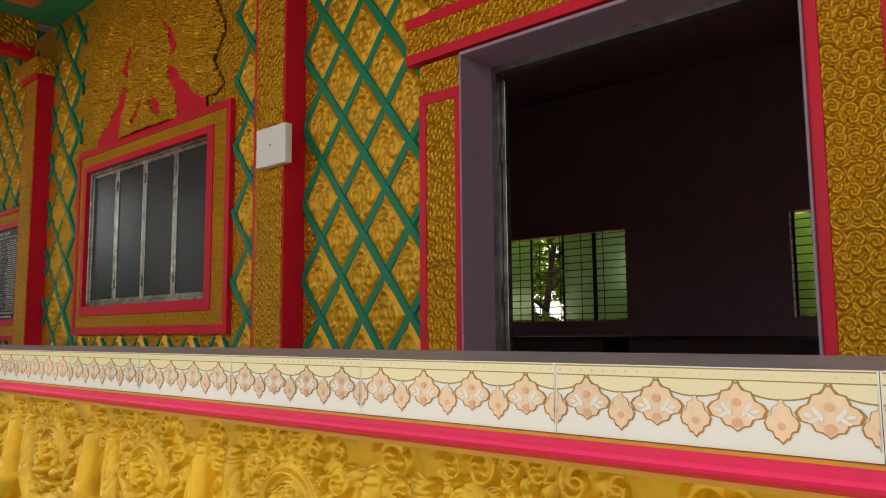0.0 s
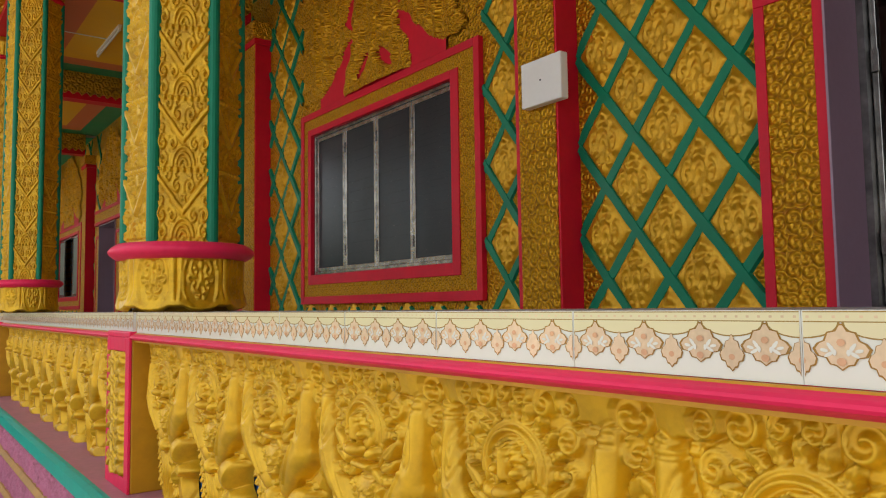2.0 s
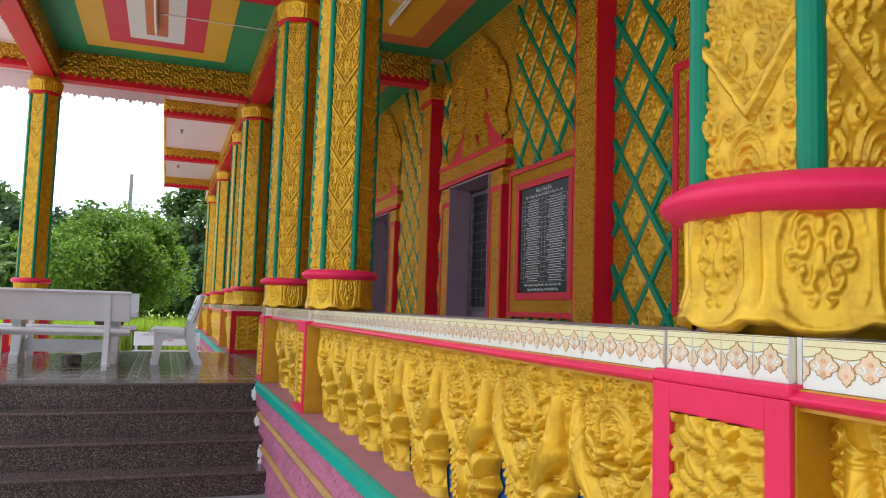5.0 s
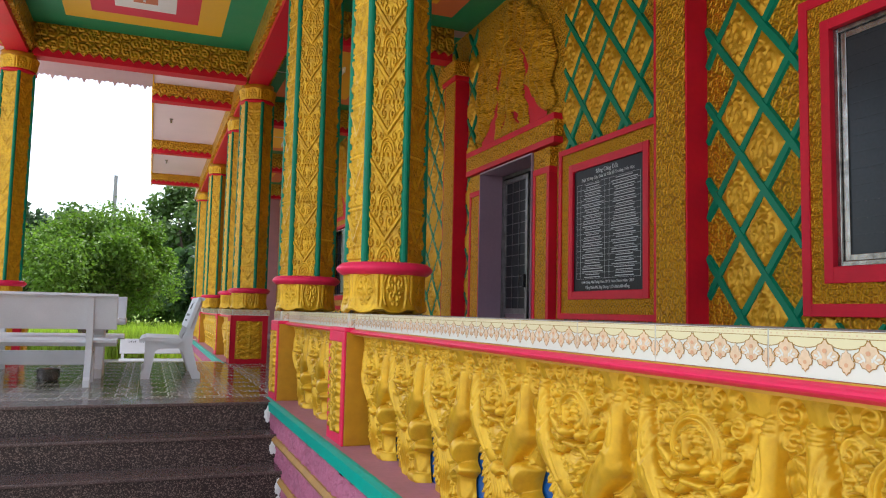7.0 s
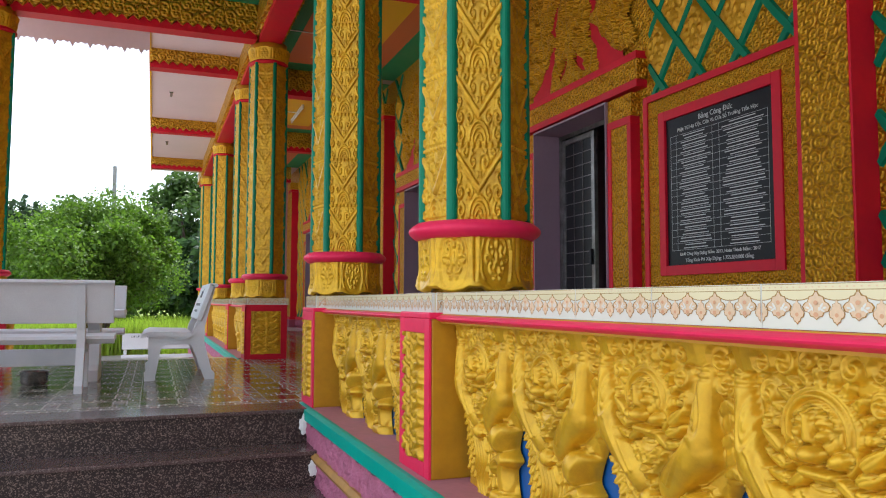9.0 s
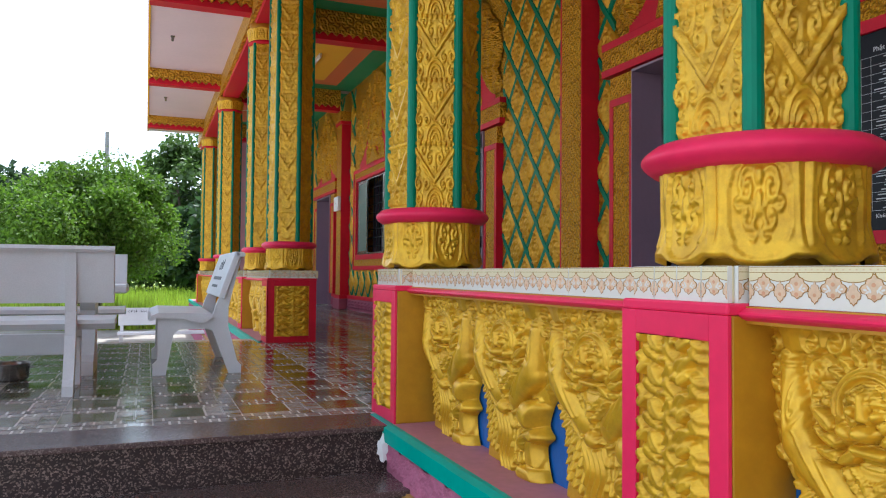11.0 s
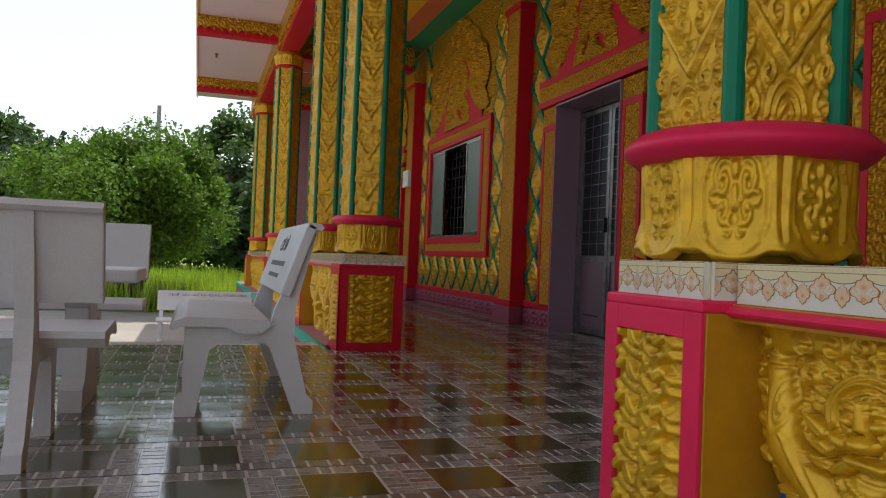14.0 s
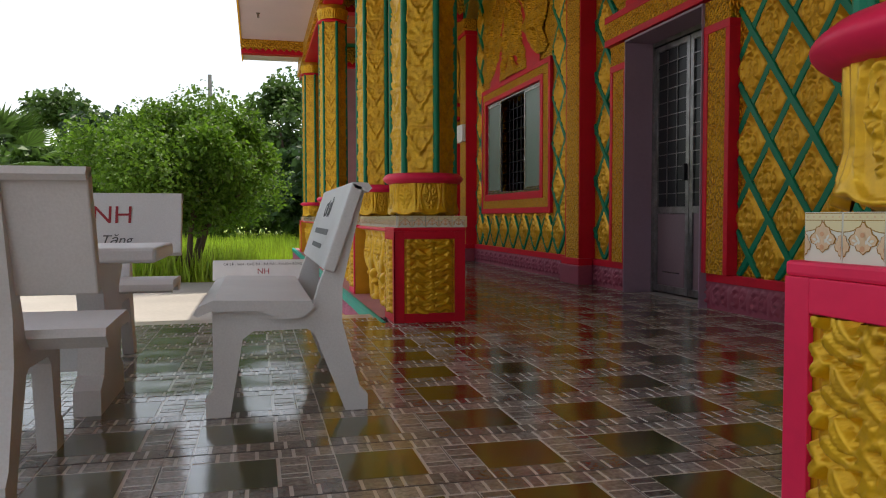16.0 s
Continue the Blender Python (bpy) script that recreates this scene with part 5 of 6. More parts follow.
for k, (a, b) in enumerate(DOORS):
    d = thing("door_surround", "red and gold door surround with a mauve reveal", "door frame", kind="structure")
    x = WALL_X
    for y0, y1 in ((a - 0.32, a), (b, b + 0.32)):
        strip(d, y0, BAND, y1, 2.04, x, 0.09, 0.05)
        part("red_border", boxes((x - 0.09, y0, 2.04, x - 0.001, y1, 2.1), bevel=0.004), RED, d)
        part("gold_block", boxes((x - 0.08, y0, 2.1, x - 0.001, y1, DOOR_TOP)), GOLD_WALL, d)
    strip(d, a - 0.42, DOOR_TOP + 0.02, b + 0.42, DOOR_TOP + 0.3, x, 0.1, 0.06)
    for it in ((a, 0.0, a + 0.012, DOOR_TOP), (b - 0.012, 0.0, b, DOOR_TOP), (a + 0.012, DOOR_TOP - 0.02, b - 0.012, DOOR_TOP)):
        part("mauve_reveal", boxes((x - 0.105, it[0], it[1], x + WALL_T + 0.01, it[2], it[3]), bevel=0.003), PURPLE, d)
    crest((a + b) / 2, DOOR_TOP + 0.31, 2.0, 1.45)
    t = thing("door_%d" % (k + 1), ("wide double door folded open into the dark hall", "double steel door with one leaf open", "closed double steel door with glazed bars", "closed mauve double door")[k], "door", kind="structure")
    xd = x + 0.2
    a1, b1 = a + 0.013, b - 0.013
    for y0, y1 in ((a1, a1 + 0.03), (b1 - 0.03, b1)):
        part("steel_jamb", boxes((xd - 0.03, y0, 0.0, xd + 0.03, y1, DOOR_TOP - 0.021)), DOOR_STEEL, t)
    part("steel_head", boxes((xd - 0.03, a1 + 0.03, DOOR_TOP - 0.06, xd + 0.03, b1 - 0.03, DOOR_TOP - 0.021)), DOOR_STEEL, t)
    if k == 0:
        part("leaf_stile", boxes((x + 0.215, b - 0.075, 0.02, x + 0.255, b - 0.046, DOOR_TOP - 0.1), bevel=0.004), STEEL, t, "bright worn steel edge of the open leaf")
        for z in (0.95, 1.75):
            part("hinge", boxes((x + 0.2, b - 0.085, z - 0.05, x + 0.214, b - 0.05, z + 0.05), bevel=0.003), STEEL, t)
        part("open_leaf", boxes((x + WALL_T + 0.015, b + 0.01, 0.02, x + WALL_T + 0.05, b + 0.8, DOOR_TOP - 0.07)), DARK_STEEL, t)
        part("open_leaf", boxes((x + WALL_T + 0.015, a - 0.8, 0.02, x + WALL_T + 0.05, a - 0.01, DOOR_TOP - 0.07)), DARK_STEEL, t)
        continue
    mid = (a1 + b1) / 2
    halves = [(mid + 0.005, b1 - 0.031)] if k == 1 else [(a1 + 0.031, mid - 0.005), (mid + 0.005, b1 - 0.031)]
    for y0, y1 in halves:
        z0, z1 = 0.02, DOOR_TOP - 0.07
        for it in ((y0, z0, y0 + 0.05, z1), (y1 - 0.05, z0, y1, z1), (y0 + 0.05, z0, y1 - 0.05, z0 + 0.06), (y0 + 0.05, z1 - 0.05, y1 - 0.05, z1), (y0 + 0.05, 0.72, y1 - 0.05, 0.78)):
            part("steel_rail", boxes((xd - 0.02, it[0], it[1], xd + 0.02, it[2], it[3]), bevel=0.003), DOOR_STEEL, t)
        low = part("lower_panel", boxes((xd - 0.006, y0 + 0.05, z0 + 0.06, xd + 0.006, y1 - 0.05, 0.72)), DOOR_PANEL, t, "mauve painted lower panel")
        part("scroll_handle", tube(bmesh.new(), (xd - 0.012, y0 + 0.15, 0.2), (xd - 0.012, y1 - 0.15, 0.2), 0.006), STEEL, low)
        part("smoked_pane", boxes((xd - 0.003, y0 + 0.05, 0.78, xd + 0.003, y1 - 0.05, z1 - 0.05)), DOOR_PANE, t)
        for i in range(1, 3):
            yy = y0 + 0.05 + (y1 - y0 - 0.1) * i / 3
            part("glazing_bar", boxes((xd - 0.014, yy - 0.004, 0.78, xd - 0.006, yy + 0.004, z1 - 0.05)), DOOR_STEEL, t)
        for i in range(1, 12):
            zz = 0.78 + (z1 - 0.83) * i / 12
            part("glazing_bar", boxes((xd - 0.018, y0 + 0.05, zz - 0.004, xd - 0.0145, y1 - 0.05, zz + 0.004)), DOOR_STEEL, t)
    part("door_handle", boxes((xd - 0.055, mid + 0.02, 1.0, xd - 0.021, mid + 0.05, 1.14), bevel=0.006), DARK_STEEL, t)

# ---- black inscribed plaque ----
plaque = thing("plaque", "polished black stone plaque with pale engraved lists, framed in red", "plaque")
py0, py1, pz0, pz1 = 10.445, 11.465, 0.925, 1.975
part("stone", boxes((WALL_X - 0.03, py0, pz0, WALL_X - 0.006, py1, pz1), bevel=0.003), BLACK_STONE, plaque)
for it in ((10.375, 0.855, 10.445, 2.045), (11.465, 0.855, 11.535, 2.045), (10.445, 0.855, 11.465, 0.925), (10.445, 1.975, 11.465, 2.045), (10.175, 0.685, 10.225, 2.205), (11.665, 0.685, 11.715, 2.205), (10.225, 2.155, 11.665, 2.205), (10.225, 0.685, 11.665, 0.735)):
    part("red_border", boxes((WALL_X - 0.05, it[0], it[1], WALL_X - 0.001, it[2], it[3]), bevel=0.003), RED, plaque)
for it in ((10.225, 0.735, 10.375, 2.155), (11.535, 0.735, 11.665, 2.155), (10.375, 2.045, 11.535, 2.155), (10.375, 0.735, 11.535, 0.855)):
    part("gold_strip", boxes((WALL_X - 0.036, it[0], it[1], WALL_X - 0.001, it[2], it[3])), GOLD_LEAF, plaque)


def lettering(text, size, parent, m, mat, name="lettering", shear=0.0):
    cu = bpy.data.curves.new(name, "FONT")
    cu.body, cu.size, cu.align_x, cu.align_y, cu.extrude, cu.shear = text, size, "CENTER", "CENTER", 0.0008, shear
    tmp = bpy.data.objects.new(name, cu)
    me = bpy.data.meshes.new_from_object(tmp)
    bpy.data.objects.remove(tmp)
    me.materials.clear()
    me.materials.append(mat)
    return part(name, me, None, parent, at=m)


def on_wall(y, z, x=WALL_X - 0.0312):
    return Matrix.Translation((x, y, z)) @ Matrix(((0, 0, -1, 0), (-1, 0, 0, 0), (0, 1, 0, 0), (0, 0, 0, 1)))


pc = (py0 + py1) / 2
lettering("Bảng Công Đức", 0.05, plaque, on_wall(pc, 1.930), ENGRAVE)
lettering("Phật Tử Hạ Cột, Cửa Và Cửa Sổ Trường Tiền Học", 0.036, plaque, on_wall(pc, 1.880), ENGRAVE)
lettering("Khởi Công Xây Dựng Năm: 2013, Hoàn Thành Năm : 2017", 0.031, plaque, on_wall(pc, 1.000), ENGRAVE)
lettering("Tổng Kinh Phí Xây Dựng: 1.755.850.000 đồng", 0.034, plaque, on_wall(pc, 0.955), ENGRAVE)
rng = random.Random(4)
rows = 17
for i in range(rows + 1):
    z = 1.03 + 0.815 * i / rows
    part("ruled_line", boxes((WALL_X - 0.0308, py0 + 0.05, z - 0.0008, WALL_X - 0.03, py1 - 0.05, z + 0.0008)), ENGRAVE, plaque)
for yy in (py0 + 0.05, pc - 0.035, pc + 0.03, py1 - 0.05, py1 - 0.11):
    part("ruled_line", boxes((WALL_X - 0.0308, yy - 0.0008, 1.03, WALL_X - 0.03, yy + 0.0008, 1.845)), ENGRAVE, plaque)
for i in range(rows):
    z = 1.03 + 0.815 * (i + 0.5) / rows
    for c0, c1 in ((py0 + 0.07, pc - 0.05), (pc + 0.045, py1 - 0.125)):
        for line in (-0.011, 0.011):
            half = (c1 - c0) / 2 * rng.uniform(0.55, 0.98)
            part("illegible_line", boxes((WALL_X - 0.0308, (c0 + c1) / 2 - half, z + line - 0.0028, WALL_X - 0.03, (c0 + c1) / 2 + half, z + line + 0.0028)), ENGRAVE, plaque)

# switch boxes on the pilasters
for yc in (PILASTERS[2] - 0.11, PILASTERS[6] - 0.02):
    s = thing("switch_box", "white plastic electrical box on the pilaster", "switch box", "electrical boxes")
    part("box_body", boxes((PIL_X - 0.06, yc - 0.165, 1.86, PIL_X - 0.001, yc + 0.165, 2.13), bevel=0.008), WHITE_CLEAN, s)
    part("screw", tube(bmesh.new(), (PIL_X - 0.063, yc, 2.0), (PIL_X - 0.058, yc, 2.0), 0.006), DARK_STEEL, s)

# ---- dark hall behind the wall ----
HX = 8.6
structure("hall_floor", boxes((WALL_X + WALL_T + 0.02, Y0, -0.1, HX, Y1, -0.01)), HALL, "dark hall floor", "floor")
HWIN = [(6.2, 8.34), (1.92, 4.06), (12.4, 14.5)]
HW0, HW1 = 0.88, 2.12
y, pieces = Y0, []
for a, b in sorted(HWIN):
    pieces += [(HX, y, -0.1, HX + 0.2, a, CEIL), (HX, a, -0.1, HX + 0.2, b, HW0), (HX, a, HW1, HX + 0.2, b, CEIL)]
    y = b
pieces.append((HX, y, -0.1, HX + 0.2, Y1, CEIL))
structure("wall_back", boxes(*pieces), HALL, "dark back wall of the hall with barred windows", "wall")
structure("hall_ceiling", boxes((WALL_X + WALL_T, Y0, CEIL, HX + 0.2, Y1, CEIL + 0.015)), HALL, "dark hall ceiling", "ceiling")
structure("wall_south", boxes((0.5, Y0 - 0.2, GROUND, HX + 0.2, Y0 - 0.001, CEIL)), HALL, "end wall of the hall", "wall")
structure("wall_north", boxes((0.5, Y1 + 0.001, GROUND, HX + 0.2, Y1 + 0.2, CEIL)), HALL, "end wall of the hall", "wall")
for k, (a, b) in enumerate(HWIN):
    w = thing("window_%d" % (k + 3), "barred hall window with greenish sliding panes", "window", kind="structure")
    q = (b - a) / 4
    for i in range(4):
        if i == 2:
            continue
        leafo = part("pane", boxes((HX + 0.1, a + i * q + 0.03, HW0 + 0.03, HX + 0.106, a + (i + 1) * q - 0.03, HW1 - 0.03)), PANE, w)
        leafo.visible_shadow = False
        for y0, y1 in ((a + i * q, a + i * q + 0.03), (a + (i + 1) * q - 0.03, a + (i + 1) * q)):
            part("pane_frame", boxes((HX + 0.09, y0, HW0, HX + 0.12, y1, HW1)), DARK_STEEL, w)
    for i in range(1, 12):
        part("bar", tube(bmesh.new(), (HX + 0.03, a, HW0 + (HW1 - HW0) * i / 12), (HX + 0.03, b, HW0 + (HW1 - HW0) * i / 12), 0.007, None, 6), DARK_STEEL, w)
    for i in range(1, 6):
        part("bar", tube(bmesh.new(), (HX + 0.03, a + (b - a) * i / 6, HW0), (HX + 0.03, a + (b - a) * i / 6, HW1), 0.007, None, 6), DARK_STEEL, w)
desk = thing("long_desk", "dark wooden desk against the back wall of the hall", "desk", at=pose(7.9, 6.0, -0.01))
part("desk_top", boxes((-0.3, -2.4, 0.63, 0.3, 2.4, 0.68), bevel=0.006), WOOD_DARK, desk)
for s in (-2.3, 0.0, 2.3):
    part("desk_side", boxes((-0.28, s - 0.03, 0.0, 0.28, s + 0.03, 0.63)), WOOD_DARK, desk)

# ---- terrazzo benches and table in the porch ----
def side_panel(d=0.56, t=0.055):
    """The side of a cast bench, in the plane x = 0; the seat looks to -Y."""
    out = [(-0.27, 0.0), (-0.19, 0.0), (-0.145, 0.27), (-0.11, 0.297), (0.075, 0.30), (0.10, 0.285), (0.21, 0.0), (0.29, 0.0), (0.29, 0.055), (0.262, 0.085), (0.20, 0.32), (0.202, 0.45), (0.225, 0.55), (0.285, 0.797), (0.26, 0.805),
           (0.155, 0.54), (0.118, 0.45), (0.10, 0.385), (-0.245, 0.385), (-0.245, 0.095), (-0.272, 0.07)]
    bm = bmesh.new()
    fs = [[bm.verts.new((x, a, b)) for a, b in out] for x in (-t / 2, t / 2)]
    bm.faces.new(fs[0]), bm.faces.new(fs[1][::-1])
    for i in range(len(out)):
        j = (i + 1) % len(out)
        bm.faces.new((fs[0][i], fs[0][j], fs[1][j], fs[1][i]))
    bmesh.ops.recalc_face_normals(bm, faces=bm.faces)
    return bm


def bench(length, label, m, inset=0.06):
    b = thing("bench", label, "bench", "porch benches", at=m)
    h = length / 2
    for s in (-1, 1):
        part("side", side_panel(), TERRAZZO, b, at=Matrix.Translation((s * (h - inset), 0, 0)))
    prof = [(-0.255, 0.372), (-0.29, 0.355), (-0.305, 0.365), (-0.287, 0.392), (-0.24, 0.412), (0.09, 0.402), (0.10, 0.38), (0.06, 0.345), (-0.02, 0.34), (-0.08, 0.372)]
    part("seat", ribbon(prof, -h, h, "x"), TERRAZZO, b)
    back = boxes((-h, -0.022, -0.16, h, 0.022, 0.165), bevel=0.006)
    part("backrest", back, TERRAZZO, b, at=pose(0, 0.203, 0.656, -19))
    part("back_edge", ribbon([(0.245, 0.797), (0.292, 0.783), (0.306, 0.797), (0.292, 0.816), (0.238, 0.818)], -h, h, "x"), TERRAZZO, b)
    return b


def back_text(b, text, size, mat, dz=0.0, shear=0.0, flip=False, dx=0.0):
    m = pose(0, 0.1785, 0.656, -19) @ Matrix.Translation((dx, -0.0005, dz)) @ pose(0, 0, 0, 90)
    if flip:
        m = pose(0, 0.2285, 0.656, -19) @ Matrix.Translation((0, 0.0005, dz)) @ pose(0, 0, 180) @ pose(0, 0, 0, 90)
    lettering(text, size, b, m, mat, shear=shear)


near = bench(1.15, "pale terrazzo bench with grey lettering, facing the yard", pose(-0.755, 14.32, 0, 0, 0, -90))
back_text(near, "CƠ SỞ", 0.09, GREY_LETTER, 0.07)
bm = boxes((-0.3, -0.0005, -0.012, 0.3, 0.0005, 0.012), (-0.22, -0.0005, -0.07, 0.22, 0.0005, -0.05))
part("illegible_line", bm, GREY_LETTER, near, at=pose(0, 0.171, 0.636, -19))
bench(1.5, "pale terrazzo bench with its back to the steps", pose(-1.99, 13.32, 0, 0, 0, 180), 0.22)
far = bench(1.5, "pale terrazzo bench with red lettering across the table", pose(-1.97, 14.97, 0), 0.27)
back_text(far, "NH", 0.13, RED_LETTER, 0.05, dx=0.42)
back_text(far, "Tặng", 0.07, GREY_LETTER, -0.08, 0.3, dx=0.44)
bench(1.2, "pale terrazzo bench at the end of the table", pose(-3.35, 14.15, 0, 0, 0, 90))
low = bench(1.55, "pale terrazzo bench with red lettering out in the yard", pose(-0.75, 23.3, GROUND + 0.012, 0, 0, 0))
back_text(low, "CƠ SỞ - SÂN - GHẾ ĐÁ - ĐÁ MÀI - KHUÔN BÔNG", 0.055, GREY_LETTER, 0.1)
back_text(low, "NH", 0.13, RED_LETTER, -0.02)

table = thing("table", "pale terrazzo table on two shaped legs", "table", at=pose(-1.93, 14.15, 0))
part("tabletop", boxes((-0.74, -0.28, 0.535, 0.74, 0.28, 0.59), bevel=0.012), TERRAZZO, table)
for s in (-1, 1):
    out = [(-0.24, 0.0), (0.24, 0.0), (0.24, 0.09), (0.17, 0.13), (0.13, 0.3), (0.16, 0.42), (0.24, 0.49), (0.24, 0.535), (-0.24, 0.535), (-0.24, 0.49), (-0.16, 0.42), (-0.13, 0.3), (-0.17, 0.13), (-0.24, 0.09)]
    bm = bmesh.new()
    fs = [[bm.verts.new((s * 0.5 + x, a, b)) for a, b in out] for x in (-0.045, 0.045)]
    bm.faces.new(fs[0]), bm.faces.new(fs[1][::-1])
    for i in range(len(out)):
        j = (i + 1) % len(out)
        bm.faces.new((fs[0][i], fs[0][j], fs[1][j], fs[1][i]))
    bmesh.ops.recalc_face_normals(bm, faces=bm.faces)
    part("leg", bm, TERRAZZO, table)
part("stretcher", boxes((-0.455, -0.03, 0.12, 0.455, 0.03, 0.26), bevel=0.006), TERRAZZO, table)

pot = thing("pot", "dented aluminium pot on the porch floor", "pot", at=pose(-1.84, 13.82, 0.004))
part("pot_body", lathe([(0.085, 0.0), (0.098, 0.012), (0.102, 0.095), (0.11, 0.1), (0.11, 0.105), (0.098, 0.1), (0.094, 0.02), (0.0005, 0.014)], 32), STEEL, pot)
for s in (-1, 1):
    part("handle", boxes((s * 0.1, -0.025, 0.07, s * 0.128, 0.025, 0.08), bevel=0.003), STEEL, pot)

# ---- planting ----
def leaf_cloud(n, size, place, rng):
    """Many small bent leaves at random turns; place(rng) gives a point."""
    ps = np.array([place(rng) for _ in range(n)])
    r = np.random.RandomState(rng.randint(0, 9999))
    a = r.normal(size=(n, 3)) * (1, 1, 0.6)
    a /= np.linalg.norm(a, axis=1)[:, None]
    c = np.cross(a, r.normal(size=(n, 3)))
    c /= np.linalg.norm(c, axis=1)[:, None]
    s = size * r.uniform(0.6, 1.3, (n, 1))
    tip, side = a * s, c * s * 0.36
    drop = np.array([0, 0, -0.25]) * s
    v = np.stack([ps, ps + tip * 0.5 + side, ps + tip + drop, ps + tip * 0.5 - side], 1).reshape(-1, 3)
    f = np.arange(4 * n).reshape(-1, 4)
    return v, f


def tree(name, label, x, y, z, height, width, leaves, size, mat, seed, trunks=3, crown_low=0.2, clumps=30):
    rng = random.Random(seed)
    t = thing(name, label, "tree", at=pose(x, y, z))
    bm = bmesh.new()
    tips = []
    for k in range(trunks):
        a = 2 * math.pi * k / trunks + rng.uniform(-0.4, 0.4)
        lean = rng.uniform(0.1, 0.35) * width * (trunks > 1)
        p = Vector((0.12 * math.cos(a), 0.12 * math.sin(a), -0.05))
        q = Vector((lean * 0.4 * math.cos(a), lean * 0.4 * math.sin(a), height * 0.3))
        e = Vector((lean * math.cos(a), lean * math.sin(a), height * rng.uniform(0.6, 0.85)))
        tube(bm, p, q, 0.022 * height, 0.016 * height, 8), tube(bm, q, e, 0.016 * height, 0.005 * height, 7)
        tips.append((q, e))
        for j in range(4):
            s = q.lerp(e, 0.15 + 0.2 * j)
            b = a + rng.uniform(-1.5, 1.5)
            o = s + Vector((math.cos(b), math.sin(b), 0.5)) * width * rng.uniform(0.15, 0.3)
            tube(bm, s, o, 0.008 * height, 0.002 * height, 6)
    part("trunk", bm, BARK, t)
    cl = []
    for k in range(clumps):
        a, h = rng.uniform(0, 2 * math.pi), rng.random() ** 0.8
        prof = math.sin(math.pi * (0.12 + 0.8 * h)) ** 0.7
        r = width / 2 * prof * rng.uniform(0.45, 0.98) * min(1.0, 0.55 + 1.3 * h)
        cl.append((Vector((r * math.cos(a), r * math.sin(a), height * (crown_low + (0.98 - crown_low) * h))), width * rng.uniform(0.09, 0.19)))

    def place(g):
        c, r = cl[g.randrange(len(cl))]
        d = Vector((g.gauss(0, 1), g.gauss(0, 1), g.gauss(0, 0.8)))
        return tuple(c + d.normalized() * r * (g.random() ** 0.45))

    v, f = leaf_cloud(leaves, size, place, rng)
    me = bpy.data.meshes.new("crown")
    me.from_pydata(v.tolist(), [], f.tolist())
    me.materials.append(mat)
    part("crown", me, None, t)
    return t


tree("broad_bush", "broad bright green many-stemmed tree at the yard's edge", -2.5, 30.3, GROUND, 3.9, 5.0, 60000, 0.105, LEAF, 3, 6, 0.42, 52)
rng = random.Random(11)
spots = [(-16, 52, 8.5, 7), (-11.5, 56, 9.5, 7), (-7.5, 50, 7.4, 6), (-5, 60, 9.0, 7), (-1.5, 62, 9.5, 8), (1.5, 56, 11.5, 8), (4.5, 60, 12.5, 8), (7.5, 54, 11, 8), (11, 60, 12, 9), (-21, 58, 9, 8), (2.2, 41, 6.0, 5), (-9, 44, 5.0, 5)]
for k, (x, y, h, w) in enumerate(spots):
    tree("far_tree", ("tall dark green tree beyond the grass", "leafy mid-green tree beyond the grass")[k % 2], x, y, GROUND, h * 0.8, w, 9000, 0.36, (LEAF_DARK, LEAF_MID)[k % 2], 20 + k, 1 + k % 2, 0.12, 34)
for k, (x, y, h, w) in enumerate([(-13, 47, 4.2, 7), (-4, 49, 4.5, 8), (3, 50, 4.5, 8), (-20, 50, 4.5, 9), (9, 48, 4.5, 8)]):
    tree("hedge_tree", "low dense green thicket beyond the grass", x, y, GROUND, h, w, 8000, 0.3, LEAF_MID, 60 + k, 4, 0.03, 40)

# fan palm
palm = thing("fan_palm", "fan palm with stiff grey-green fronds", "palm", at=pose(-7.6, 33.5, GROUND))
part("trunk", tube(bmesh.new(), (0, 0, -0.05), (0.1, 0, 2.6), 0.16, 0.13, 10), BARK, palm)
rng = random.Random(5)
bm = bmesh.new()
for k in range(22):
    a, e = rng.uniform(0, 6.28), rng.uniform(-0.3, 1.3)
    d = Vector((math.cos(a) * math.cos(e), math.sin(a) * math.cos(e), math.sin(e)))
    c = Vector((0.1, 0, 2.65)) + d * 1.1
    side = d.cross(Vector((0, 0, 1))).normalized()
    up = side.cross(d)
    for j in range(18):
        t = -1.35 + 2.7 * j / 17
        w = (d * math.cos(t) + side * math.sin(t))
        n = (side * math.cos(t) - d * math.sin(t)) * 0.045
        L = 0.8 + 0.15 * math.cos(t)
        bm.faces.new([bm.verts.new(p) for p in (c, c + w * L * 0.6 + n, c + w * L - up * 0.12, c + w * L * 0.6 - n)])
part("crown", bm, LEAF_MID, palm)

# grass
r = np.random.RandomState(8)
n = 60000
gx, gy = r.uniform(-26, 12, n), 29.4 + 28 * r.random(n) ** 1.6
gy += 0.35 * np.sin(gx * 0.9) + 0.3
hgt = r.uniform(0.35, 0.95, n)
ang = r.uniform(0, 2 * math.pi, n)
wx, wy = 0.035 * np.cos(ang), 0.035 * np.sin(ang)
lx, ly = r.normal(0, 0.12, n), r.normal(0, 0.12, n)
base = np.stack([gx, gy, np.full(n, GROUND - 0.03)], -1)
v = np.stack([base + np.stack([wx, wy, 0 * wx], -1), base - np.stack([wx, wy, 0 * wx], -1), base + np.stack([lx, ly, hgt], -1)], 1).reshape(-1, 3)
me = bpy.data.meshes.new("grass")
me.from_pydata(v.tolist(), [], np.arange(3 * n).reshape(-1, 3).tolist())
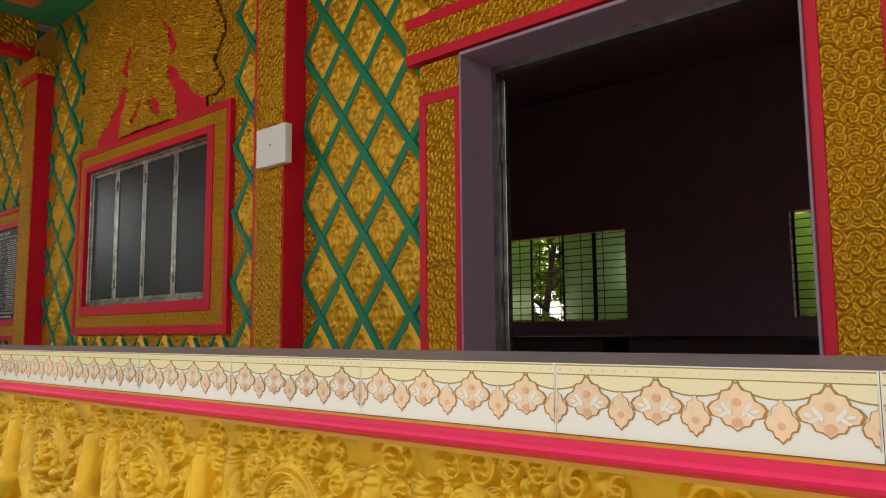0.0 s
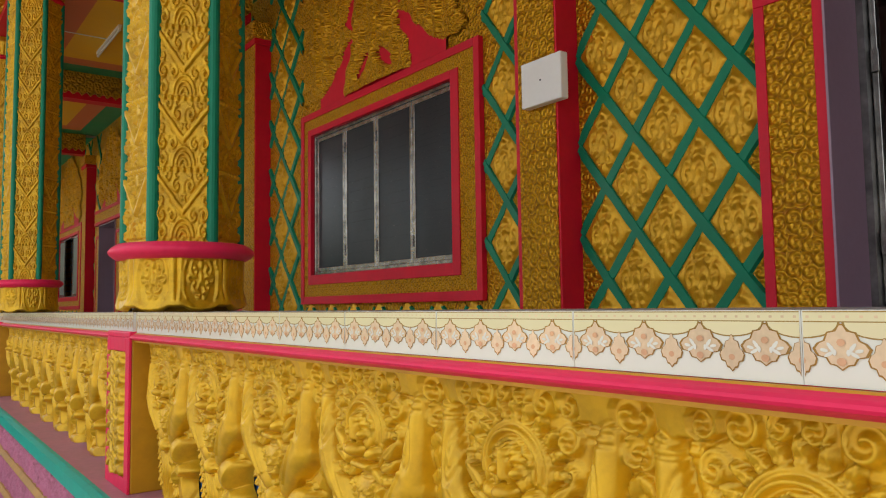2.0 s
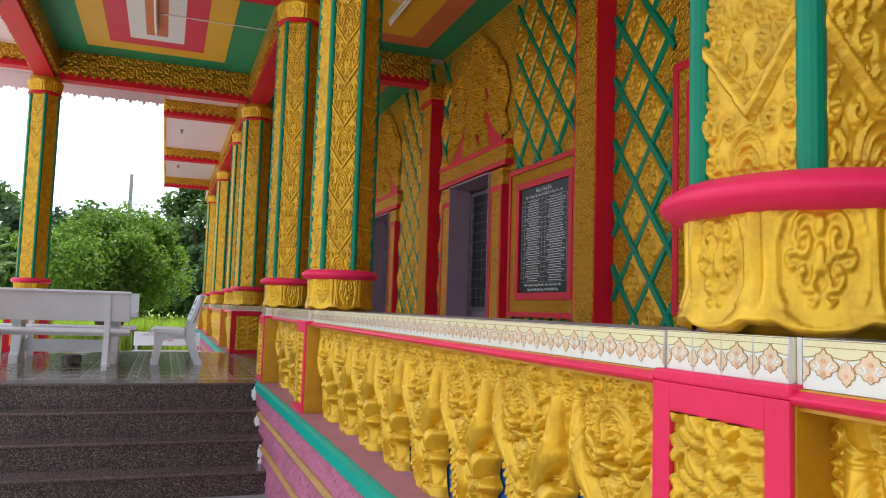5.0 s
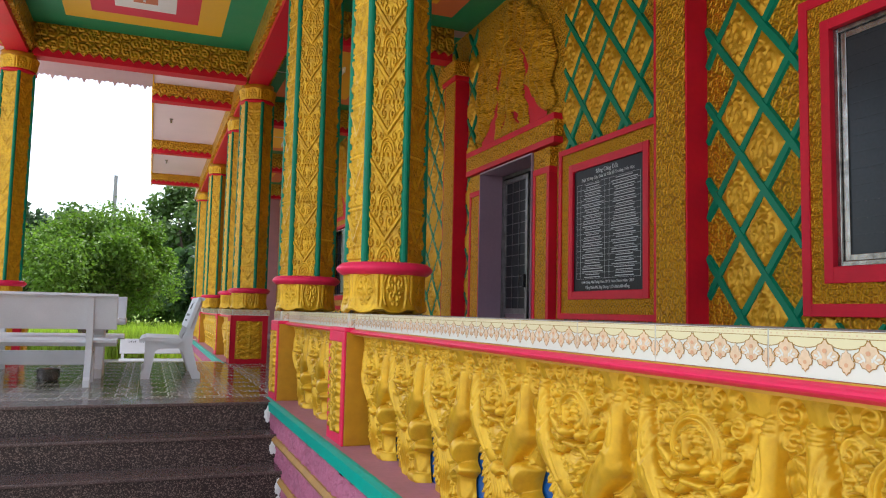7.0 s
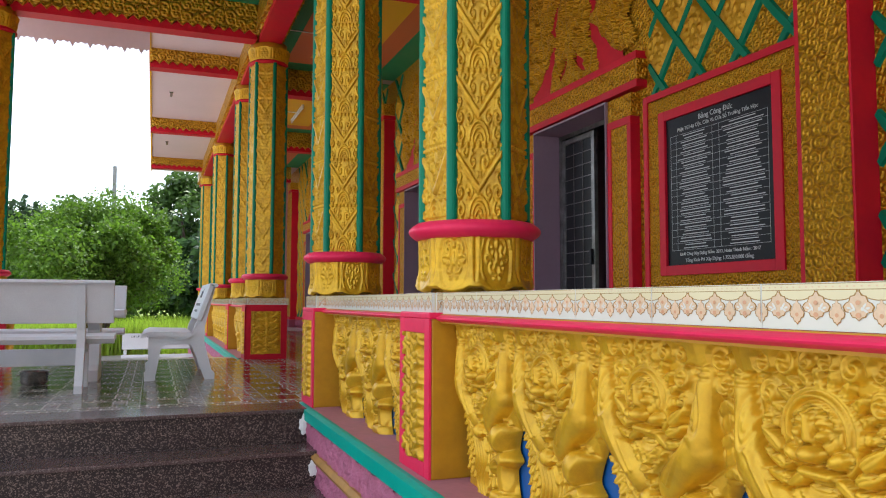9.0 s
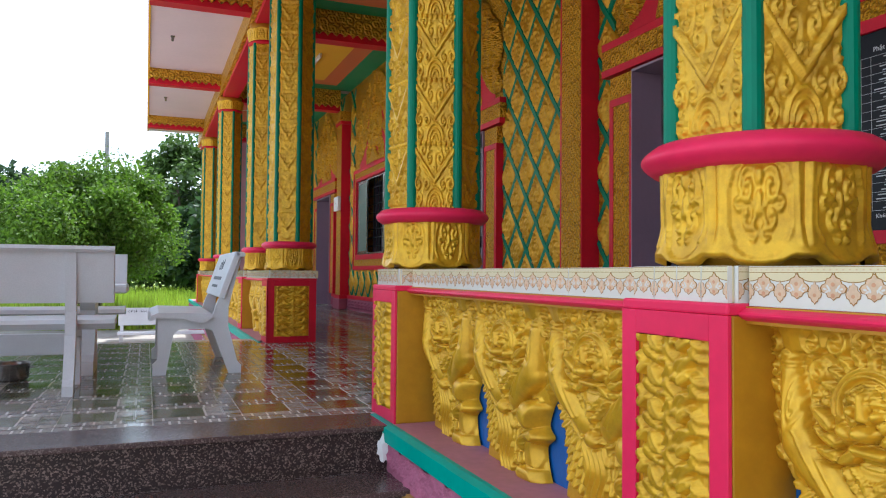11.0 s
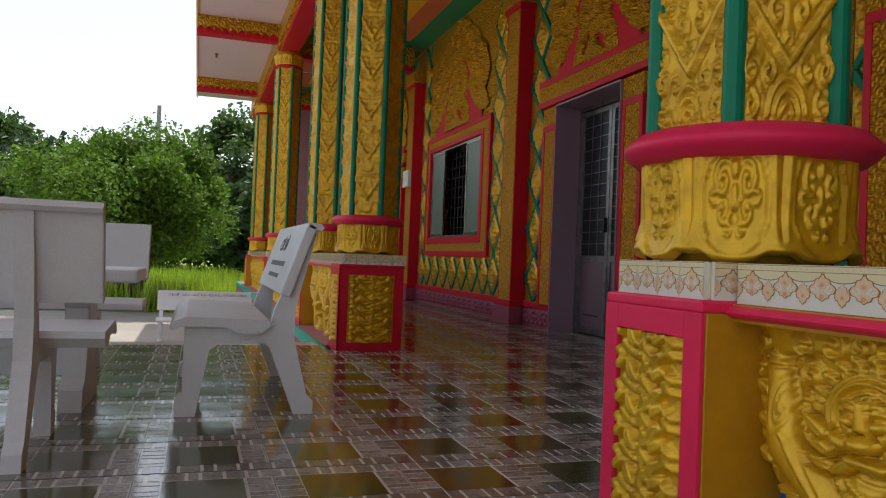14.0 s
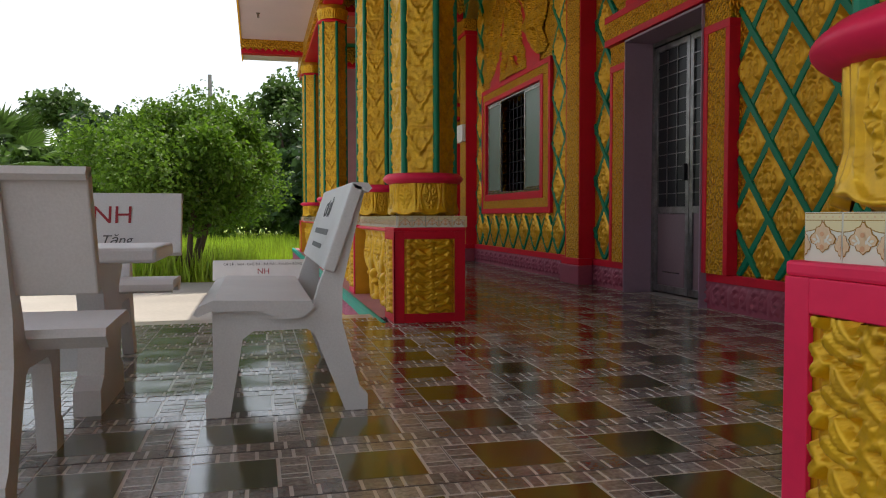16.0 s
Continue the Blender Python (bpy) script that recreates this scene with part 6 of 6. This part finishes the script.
me.materials.append(GRASS)
tagged(new("grass", me), "tall bright green grass beyond the yard", "grass", kind="stuff")
bm = bmesh.new()
bmesh.ops.create_grid(bm, x_segments=20, y_segments=20, size=1, matrix=Matrix.Translation((-6, 95, GROUND - 0.005)) @ Matrix.Diagonal((130, 70, 1, 1)))
structure("meadow", bm, GRASS, "green meadow behind the yard", "ground")
# yellow-green tree outside the hall windows; its leaf colour is lightened to stand for sunlight
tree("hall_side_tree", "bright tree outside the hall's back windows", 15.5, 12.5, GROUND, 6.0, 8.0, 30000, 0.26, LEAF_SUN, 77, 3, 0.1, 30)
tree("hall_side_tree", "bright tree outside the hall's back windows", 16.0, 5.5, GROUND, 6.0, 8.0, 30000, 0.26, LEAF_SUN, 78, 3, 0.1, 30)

pole = thing("utility_pole", "plain grey utility pole beyond the trees", "pole", at=pose(-3.3, 55.9, GROUND))
part("pole_shaft", tube(bmesh.new(), (0, 0, -0.05), (0, 0, 9.5), 0.17, 0.11, 10), POLE, pole)

# ---- floor tiles ----
PITCH = 0.40


def floor_tile(edge=False):
    """One printed tile: an olive square with rows of small taupe bricks on two sides; an edge tile is cut to its brick rows."""
    bm = bmesh.new()
    def flat(x0, y0, x1, y1, mat, top=0.0):
        vs = [bm.verts.new(p) for p in ((x0, y0, top), (x1, y0, top), (x1, y1, top), (x0, y1, top))]
        f = bm.faces.new(vs)
        f.material_index = mat
        lo = [bm.verts.new((v.co.x, v.co.y, -0.0035)) for v in vs]
        for i in range(4):
            bm.faces.new((vs[i], lo[i], lo[(i + 1) % 4], vs[(i + 1) % 4])).material_index = mat
    g = 0.011
    s = 0.232
    if not edge:
        flat(0.002, 0.002, s, s, 0)
    b = (PITCH - s - 2 * g - 0.002) / 2
    for row in range(2):
        x0 = s + g + row * (b + g)
        cuts = [0.002, 0.04, 0.105, 0.145, 0.2, 0.24] if row else [0.002, 0.065, 0.1, 0.17, 0.24]
        for c0, c1 in zip(cuts, cuts[1:]):
            if not edge:
                flat(x0, c0, x0 + b, c1 - g, 1)
        y0 = s + g + row * (b + g)
        cuts = [0.002, 0.05, 0.12, 0.16, 0.23, 0.27, 0.34, 0.406] if row else [0.002, 0.075, 0.115, 0.185, 0.25, 0.29, 0.36, 0.406]
        for c0, c1 in zip(cuts, cuts[1:]):
            flat(c0, y0, c1 - g, y0 + b, 1)
    c = s + g + b + g / 2
    flat(0.0, c - 0.001, PITCH, c + 0.001, 2, 0.0004)
    if not edge:
        flat(c - 0.001, 0.0, c + 0.001, c - 0.0012, 2, 0.0004)
        flat(c - 0.001, c + 0.0012, c + 0.001, PITCH, 2, 0.0004)
    return as_mesh("tile", bm, (TILE_GREEN, TILE_BRICK, TILE_JOINT))


tile, edge_tile = floor_tile(), floor_tile(True)
porch, veranda = bpy.data.objects["porch_floor"], bpy.data.objects["veranda_floor"]
for i in range(-11, 7):
    for j in range(-1, 30):
        x, y = -0.235 + PITCH * i, 12.245 + PITCH * j
        if x < -0.03 and (x < -4.5 or y > 16.05):
            continue
        if x + PITCH > WALL_X + 0.1:
            continue
        part("tile", edge_tile if j < 0 else tile, None, porch if x < -0.1 else veranda, at=Matrix.Translation((x, y, 0.0)))
